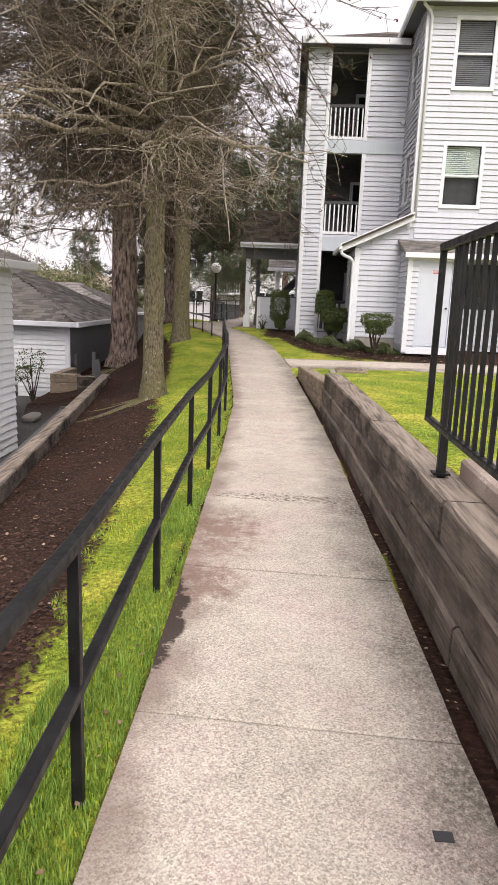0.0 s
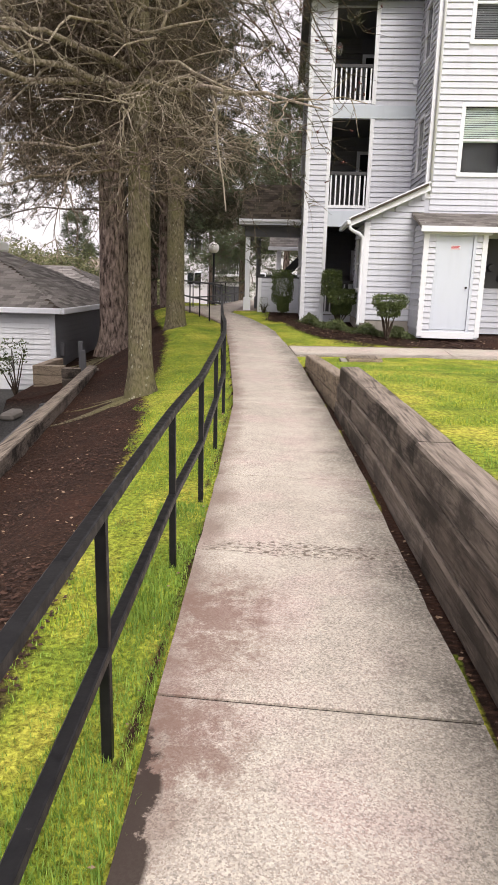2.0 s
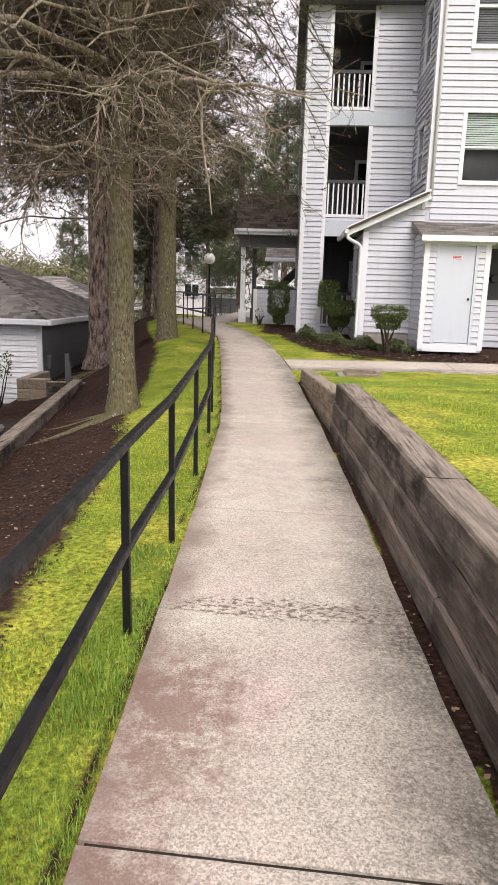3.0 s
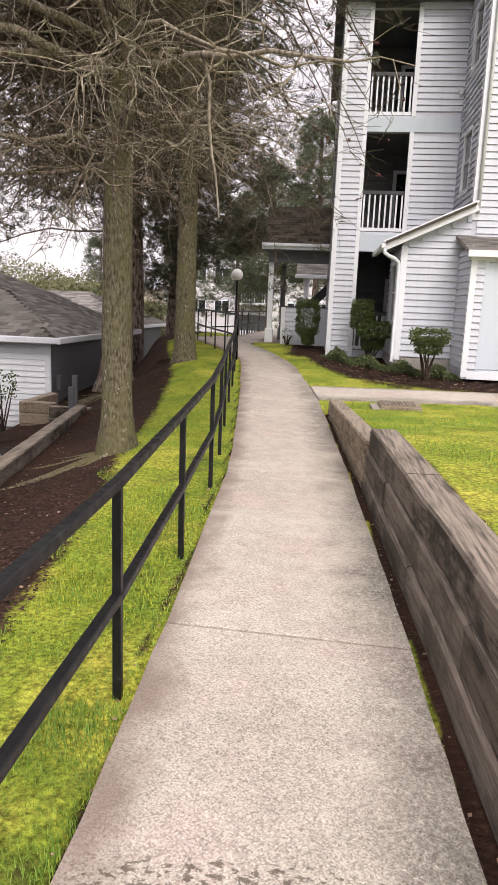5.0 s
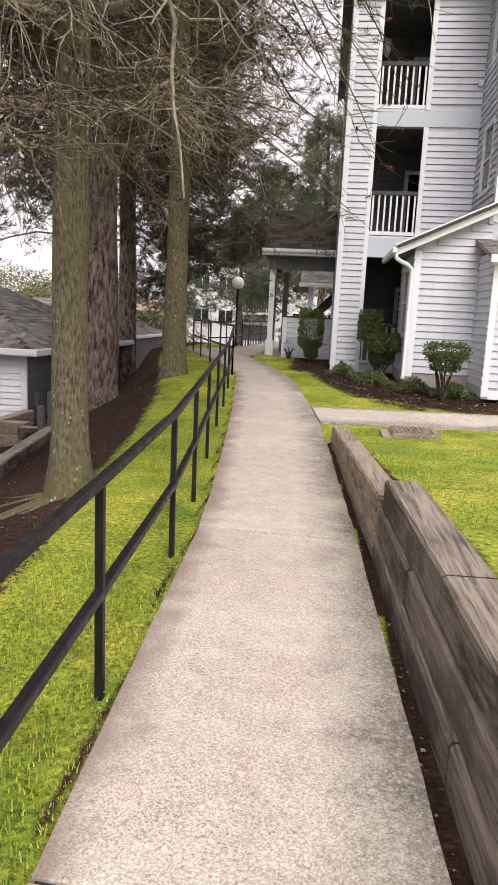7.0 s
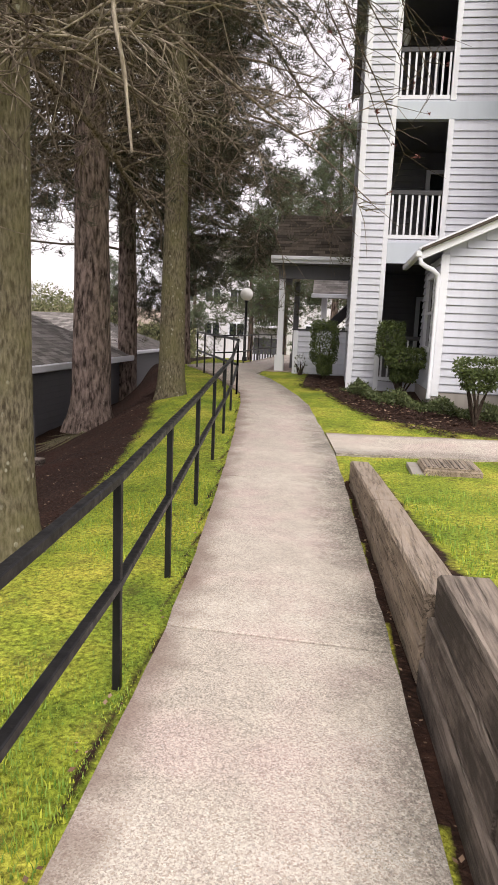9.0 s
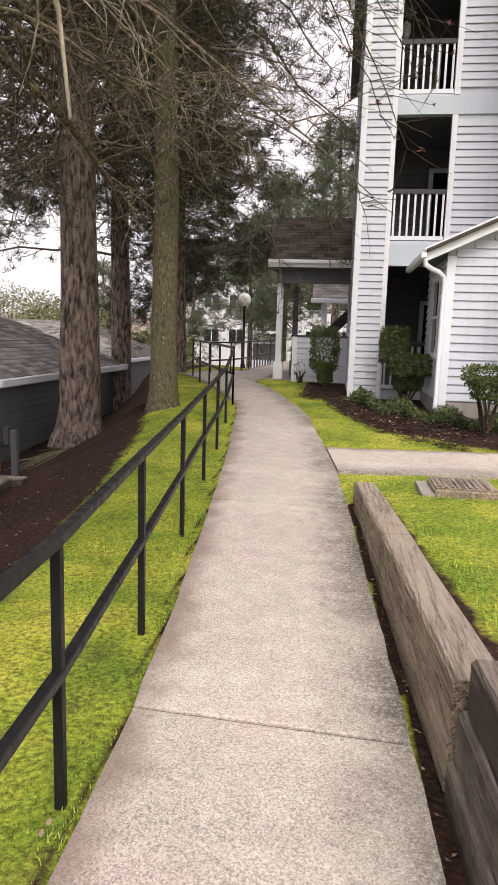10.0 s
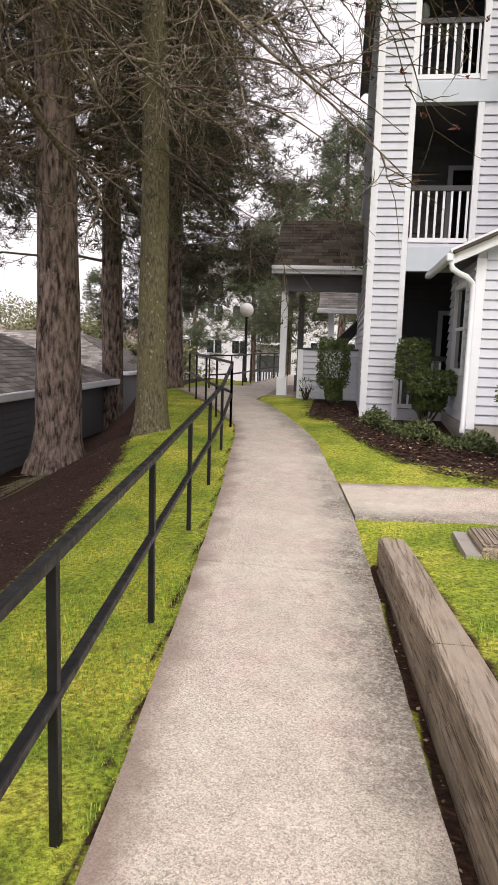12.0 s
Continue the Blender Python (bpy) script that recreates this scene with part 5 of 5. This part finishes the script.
# a stout dark limb that sweeps down from the mossy tree over the bank
bough = thing("hanging_branch", "stout dark crooked bough sweeping down from the mossy tree", "branch")
s = np.linspace(0, 1, 12)[:, None]
c = np.array([-1.96, 11.35, 3.72]) * (1 - s) + np.array([-1.62, 14.4, 2.95]) * s + np.cumsum(rng.normal(0, 0.022, (12, 3)), axis=0) * (s > 0)
under(np_mesh("limb", *twig_arrays(c[None], np.linspace(0.05, 0.014, 12)[None], 8), M_TWIG_D, True), bough)
q = []
for i in range(2, 12):
    for _ in range(3):
        d = rng.normal(0, 1, 3) * (0.35, 0.3, 0.25) + np.array([0.0, 0.25, -0.05])
        u = np.linspace(0, 1, 6)[:, None]
        q.append(c[i] + d * u + np.cumsum(rng.normal(0, 0.018, (6, 3)), axis=0) * (u > 0))
q = np.array(q)
under(tagged(np_mesh("twig_mass", *twig_arrays(q, np.broadcast_to(np.linspace(0.011, 0.004, 6), q.shape[:2]), 4), M_TWIG_M), kind="stuff"), bough)

# bare twigs that hang across the balconies, from a limb of the nearest mossy tree
over = thing("hanging_branch", "thin bare branches with a few withered red leaves", "branch")
arcs, tips = [], []
for k in range(8):
    a = np.array([-1.9 + 0.1 * k, 12.0 + 0.2 * k, 6.6 + 0.35 * (k % 4)])
    b = np.array([0.75 + 0.3 * (k % 5), 16.4 + 0.55 * (k % 4), 4.3 + 0.85 * (k % 6)])
    s = np.linspace(0, 1, 14)[:, None]
    c = a * (1 - s) + b * s + np.array([0, 0, 1.0]) * (0.9 * s * (1 - s)) + np.cumsum(rng.normal(0, 0.035, (14, 3)), axis=0) * (s > 0)
    arcs.append(c)
P = np.array(arcs)
for c in P:
    v, f = twig_arrays(c[None], np.linspace(0.022, 0.005, 14)[None], 5)
    under(np_mesh("limb", v, f, M_TWIG_D, True), over)
q = []
for c in arcs:
    for i in range(6, 14):
        for _ in range(2):
            d = rng.normal(0, 1, 3) * (0.16, 0.16, 0.12) + np.array([0.1, 0.06, -0.08])
            s = np.linspace(0, 1, 5)[:, None]
            q.append(c[i] + d * s * 1.8 + np.cumsum(rng.normal(0, 0.012, (5, 3)), axis=0))
            if rng.random() < 0.4:
                tips.append(q[-1][-1])
P = np.array(q)
v, f = twig_arrays(P, np.broadcast_to(np.linspace(0.007, 0.003, 5), P.shape[:2]), 3)
under(tagged(np_mesh("twig_mass", v, f, M_TWIG_D), kind="stuff"), over)
v, f = needle_arrays(np.array(tips), 6, 0.06, 0.016)
under(np_mesh("leaves", v, f, M_REDLEAF), over)


# ---- shrubs ----
def leaf_arrays(c, size):
    """Small folded leaves (two triangles each as one quad) at the points c."""
    n = len(c)
    d = rng.normal(0, 1, (n, 3))
    d /= np.linalg.norm(d, axis=1, keepdims=True)
    w = np.cross(d, rng.normal(0, 1, (n, 3)))
    w /= np.linalg.norm(w, axis=1, keepdims=True) + 1e-9
    ln = size * rng.uniform(0.6, 1.3, (n, 1))
    v = np.stack((c, c + d * ln * 0.5 + w * ln * 0.28, c + d * ln, c + d * ln * 0.5 - w * ln * 0.28), 1).reshape(-1, 3)
    return v, np.arange(len(v)).reshape(-1, 4)


def shrub(label, x, y, z, blobs, stems, n=3800, leaf=0.05):
    """A clipped shrub: blobs are (dx, dy, dz, rx, ry, rz) box-like masses of leaves over bare stems."""
    s = thing("shrub", label, "shrub", at=(x, y, z))
    pts = []
    for dx, dy, dz, rx, ry, rz in blobs:
        p = rng.uniform(-1, 1, (n * 3, 3))
        e = (np.abs(p) ** 4.5).sum(1) ** (1 / 4.5)
        lump = np.array([noise.noise(Vector(q) * 2.2 + Vector((x, y, dz))) for q in p]) * 0.16
        keep = (e + lump < 1.0) & (e + lump > 0.62)
        p = p[keep][:n]
        pts.append(p * (rx, ry, rz) + (dx, dy, dz))
    v, f = leaf_arrays(np.concatenate(pts), leaf)
    under(tagged(np_mesh("leaves", v, f, M_BUSH), kind="stuff"), s)
    lines = []
    for k in range(stems):
        bl = blobs[k % len(blobs)]
        a = rng.uniform(0, math.tau)
        tip = np.array([bl[0] + math.cos(a) * bl[3] * 0.75, bl[1] + math.sin(a) * bl[4] * 0.75, bl[2]])
        t = np.linspace(0, 1, 6)[:, None]
        c = tip * t ** (1.0, 1.0, 0.8) + np.cumsum(rng.normal(0, 0.015, (6, 3)), axis=0) * (t > 0)
        lines.append(c + (0, 0, -0.05) * (1 - t))
    for c in lines:
        v, f = twig_arrays(c[None], np.linspace(0.022, 0.008, 6)[None], 5)
        under(np_mesh("stem", v, f, M_STEM, True), s)
    return s


shrub("clipped cone-shaped shrub on bare forked stems", 2.62, 17.85, ground_z(2.62, 17.85), [(0, 0, 0.93, 0.40, 0.36, 0.17), (0, 0, 0.74, 0.27, 0.24, 0.17)], 9, 1900)
shrub("tall clipped upright evergreen shrub beside the half wall", 0.05, 22.9, ground_z(0.05, 22.9), [(0, 0, 0.88, 0.33, 0.3, 0.52), (0.03, 0, 0.35, 0.17, 0.16, 0.22)], 7, 4200)
shrub("two-tiered clipped evergreen shrub before the ground-floor balcony", 1.66, 20.5, ground_z(1.66, 20.5), [(0.12, -0.1, 0.80, 0.46, 0.36, 0.20), (-0.24, 0.2, 1.15, 0.28, 0.26, 0.36), (0.05, 0, 0.48, 0.26, 0.2, 0.16)], 12, 3600)
shrub("small leggy shrub in the bed by the porch", -0.55, 23.9, ground_z(-0.4, 23.6), [(0, 0, 0.3, 0.16, 0.14, 0.22)], 8, 140, 0.04)
shrub("spindly shrub beside the garage wall", -6.55, 17.9, -1.45, [(0, 0, 1.15, 0.34, 0.3, 0.3), (-0.25, 0, 0.8, 0.2, 0.2, 0.2)], 7, 260, 0.07)
# bushes beyond the garages
for x, y, z, s in ((-13.0, 42.0, -1.5, 3.2), (-17.5, 48.0, -1.5, 3.8), (-9.5, 44.0, -1.5, 2.6), (-22.0, 52.0, -1.5, 4.5)):
    b = thing("bush", "large pale green bush far behind the garages", "bush", at=(x, y, z))
    p = rng.normal(0, 1, (9000, 3))
    p /= np.linalg.norm(p, axis=1, keepdims=True)
    rr = np.array([0.8 + 0.45 * noise.noise(Vector(q) * 1.7 + Vector((x, 0, 0))) for q in p]) * rng.uniform(0.6, 1.0, 9000)
    p = p * rr[:, None] * s * (1.1, 1.0, 0.8) + (0, 0, s * 0.7)
    p = p[p[:, 2] > 0]
    v, f = leaf_arrays(p, 0.17)
    under(tagged(np_mesh("leaves", v, f, M_PALEBUSH), kind="stuff"), b)
    st = twig_arrays(np.array([[[0, 0, -0.1], [0.1 * k, 0.1, s * 0.4], [0.3 * k, 0.2, s * 0.9]] for k in (-1.0, 0.0, 1.0)]), np.full((3, 3), 0.07), 5)
    under(np_mesh("stem_clump", *st, M_BARK_RED), b)

# ground cover along the bed
n = 9000
t = rng.uniform(0, 1, n)
cx = np.interp(t, (0, 0.35, 0.7, 1), (0.75, 1.35, 2.3, 3.3)) + rng.normal(0, 0.12, n)
cy = np.interp(t, (0, 0.35, 0.7, 1), (21.0, 19.85, 18.95, 18.35)) + rng.normal(0, 0.17, n)
cz = np.array([ground_z(a, b) for a, b in zip(cx, cy)]) + rng.uniform(0, 1, n) ** 0.7 * (0.16 + 0.10 * np.sin(cx * 9))
v, f = leaf_arrays(np.stack((cx, cy, cz), 1), 0.055)
tagged(np_mesh("ground_cover", v, f, M_IVY), "low leafy ground cover along the planting bed", "ground cover", kind="stuff")


# ---- grass ----
def blades(name, label, mat, n, area, height, width, keep=None):
    x = rng.uniform(area[0], area[1], n)
    y = area[2] + (area[3] - area[2]) * rng.uniform(0, 1, n) ** 1.5
    if keep is not None:
        ok = np.array([keep(a, b) for a, b in zip(x, y)])
        x, y = x[ok], y[ok]
    z = np.array([ground_z(a, b) for a, b in zip(x, y)]) - 0.01
    h = height * rng.uniform(0.4, 1.25, len(x)) * np.array([1 + 0.7 * noise.noise(Vector((a * 2.5, b * 2.5, 0))) for a, b in zip(x, y)])
    a = rng.uniform(0, math.tau, len(x))
    ln = rng.uniform(0.1, 0.75, len(x)) * h
    wv = np.stack((-np.sin(a), np.cos(a), np.zeros(len(x))), 1) * width
    o = np.stack((np.cos(a), np.sin(a), np.zeros(len(x))), 1)
    b0 = np.stack((x, y, z), 1)
    mid = b0 + o * (ln * 0.35)[:, None] + np.array([0, 0, 1.0]) * (h * 0.6)[:, None]
    tip = b0 + o * ln[:, None] + np.array([0, 0, 1.0]) * h[:, None]
    v = np.stack((b0 - wv, b0 + wv, mid + wv * 0.6, tip, mid - wv * 0.6), 1).reshape(-1, 3)
    k = np.arange(len(x))[:, None] * 5
    f = np.concatenate((k + (0, 1, 2), k + (0, 2, 4), k + (4, 2, 3)), 0)
    return tagged(np_mesh(name, v, f, mat), label, "grass", kind="stuff")


def grass_edge(y):
    return float(np.interp(y, (0, 3, 7.5, 9.2, 11.5, 14, 17.5, 20, 24), (-0.72, -0.8, -1.25, -1.48, -1.9, -2.15, -2.65, -3.2, -4.2)))


def on_bank(a, b):
    e = grass_edge(b) + 0.25 * noise.noise(Vector((a * 2, b * 2, 7)))
    return e < a < left_edge(b) - 0.02 + 0.04 * noise.noise(Vector((0, b * 4, 2)))


def verge(a, b):
    return left_edge(b) - 0.36 - 0.2 * noise.noise(Vector((0, b * 1.5, 2))) < a < left_edge(b) - 0.0 + 0.05 * noise.noise(Vector((0, b * 5, 9)))


blades("verge_grass", "long green grass along the path's edge", M_GRASS, 52000, (-0.95, -0.15, 0.6, 6.2), 0.046, 0.0024, verge)
blades("bank_grass", "short green grass of the bank", M_GRASS, 90000, (-2.6, -0.2, 0.4, 19.0), 0.032, 0.003, on_bank)
blades("bank_moss", "yellow-green moss tufts of the bank", M_MOSSBLADE, 120000, (-2.6, -0.2, 0.4, 19.5), 0.020, 0.004, on_bank)


def on_lawn(a, b):
    if 15.2 + 0.06 * a < b < 16.75 + 0.06 * a:
        return False
    if b < 3.9 and a < 1.8:
        return False
    lim = wall_face(b) + 0.30 if b < 14.3 else right_edge(b) + 0.06
    bed = float(np.interp(a, (0, 0.4, 1.1, 2.2, 4, 8), (21.4, 20.2, 18.4, 17.4, 17.0, 17.0)))
    return a > lim + 0.06 * noise.noise(Vector((0, b * 4, 5))) and b < bed - 0.5 * rng.random()


blades("lawn_grass", "bright short lawn behind the timber wall", M_GRASS, 150000, (0.3, 7.5, 3.0, 20.0), 0.030, 0.003, on_lawn)
blades("lawn_moss", "yellow moss in the lawn", M_MOSSBLADE, 30000, (0.3, 5.0, 6.0, 16.0), 0.026, 0.005, lambda a, b: on_lawn(a, b) and noise.noise(Vector((a * 0.9, b * 0.9, 3))) > 0.0)


# ---- litter ----
def fallen(name, label, pts, size, mat):
    c = np.array(pts)
    n = len(c)
    a = rng.uniform(0, math.tau, n)
    d = np.stack((np.cos(a), np.sin(a), rng.uniform(-0.1, 0.35, n)), 1)
    w = np.stack((-np.sin(a), np.cos(a), rng.uniform(-0.2, 0.3, n)), 1)
    s = size * rng.uniform(0.5, 1.3, (n, 1))
    v = np.stack((c, c + d * s * 0.45 + w * s * 0.35, c + d * s, c + d * s * 0.5 - w * s * 0.3), 1).reshape(-1, 3)
    return tagged(np_mesh(name, v, np.arange(n * 4).reshape(-1, 4), mat), label, "leaf litter", kind="stuff")


lit = []
for _ in range(90):
    y = rng.uniform(1.5, 14)
    x = right_edge(y) + rng.uniform(0.005, 0.07)
    lit.append((x, y, -0.03 + 0.015 * rng.random()))
for _ in range(90):
    y = rng.uniform(1.5, 17)
    x = left_edge(y) - rng.uniform(0.0, 0.12)
    lit.append((x, y, ground_z(x, y) + 0.025))
fallen("dry_leaves", "dry brown leaves in the gaps beside the path", lit, 0.026, M_DRYLEAF)
lit = []
for _ in range(420):
    y = rng.uniform(2.5, 19)
    x = rng.uniform(curb_x(min(y, 15.5)) + 0.1, grass_edge(y))
    lit.append((x, y, ground_z(x, y) + 0.025))
fallen("mulch_litter", "pale leaves and chips on the mulch", lit, 0.034, M_DRYLEAF)
n = 26000
y = rng.uniform(2.0, 21.0, n)
lo, hi = np.array([curb_x(min(q, 15.5)) for q in y]), np.array([grass_edge(q) for q in y])
x = lo + (hi - lo) * rng.uniform(0.02, 1.05, n)
z = np.array([ground_z(a, b) for a, b in zip(x, y)]) + rng.uniform(-0.004, 0.018, n)
M_CHIP = mat_leaf("bark_chips", (0.025, 0.014, 0.011), (0.11, 0.058, 0.042), 0.95)
fallen("bark_chips", "dark red-brown bark chips on the bank", np.stack((x, y, z), 1), 0.032, M_CHIP)
n = 9000
t, w = rng.uniform(0, 1, n), rng.uniform(-0.9, 2.2, n)
x = np.interp(t, (0, 0.2, 0.4, 0.7, 1), (-0.4, 0.6, 1.2, 2.2, 5.0)) + rng.normal(0, 0.1, n)
y = np.interp(x, (-1.3, 0, 0.4, 1.1, 2.2, 4, 8), (23.0, 21.6, 20.4, 18.6, 17.6, 17.2, 17.2)) + w * np.where(x > 2.2, 0.5, 1.0)
z = np.array([ground_z(a, b) for a, b in zip(x, y)]) + rng.uniform(0.0, 0.03, n)
pale = rng.random(n) < 0.06
fallen("bark_chips", "dark bark chips on the planting bed", np.stack((x, y, z), 1)[~pale], 0.06, M_CHIP)
fallen("bed_litter", "pale dead leaves strewn over the planting bed", np.stack((x, y, z + 0.02), 1)[pale], 0.06, M_DRYLEAF)
# surface roots round the trunks
for bx, by, rot in ((-1.94, 11.35, 6), (-4.45, 19.6, 9)):
    ls = []
    for k in range(rot):
        a = rng.uniform(2.4, 5.4)
        t = np.linspace(0.12, 1, 9)
        ln = rng.uniform(0.8, 1.9)
        rx, ry = bx + np.cos(a + 0.5 * t * rng.normal()) * ln * t, by + np.sin(a + 0.5 * t * rng.normal()) * ln * t
        ls.append(np.stack((rx, ry, [ground_z(p, q) + 0.015 - 0.03 * u for p, q, u in zip(rx, ry, t)]), 1))
    for c in ls:
        v, f = twig_arrays(c[None], np.linspace(0.045, 0.012, 9)[None], 6)
        tagged(np_mesh("tree_root", v, f, M_BARK_MOSS, True), "gnarled root breaking through the bark mulch", "root", "roots on the bank")
# distant wooded hillside
hx = np.linspace(-260, 200, 160)
hv = []
for x in hx:
    top = 9 + 7 * noise.noise(Vector((x * 0.012, 0, 0))) + 2.5 * noise.noise(Vector((x * 0.2, 3, 0)))
    hv += [(x, 300, -4), (x, 330, max(top, 3))]
hf = [(2 * i, 2 * i + 2, 2 * i + 3, 2 * i + 1) for i in range(len(hx) - 1)]
M_HILL = mat_leaf("hazy_brown_woods", (0.30, 0.24, 0.20), (0.36, 0.30, 0.24), 0.95)
tagged(link_mesh("backdrop", hv, hf, M_HILL), "hazy brown wooded hillside", "hillside", kind="structure")
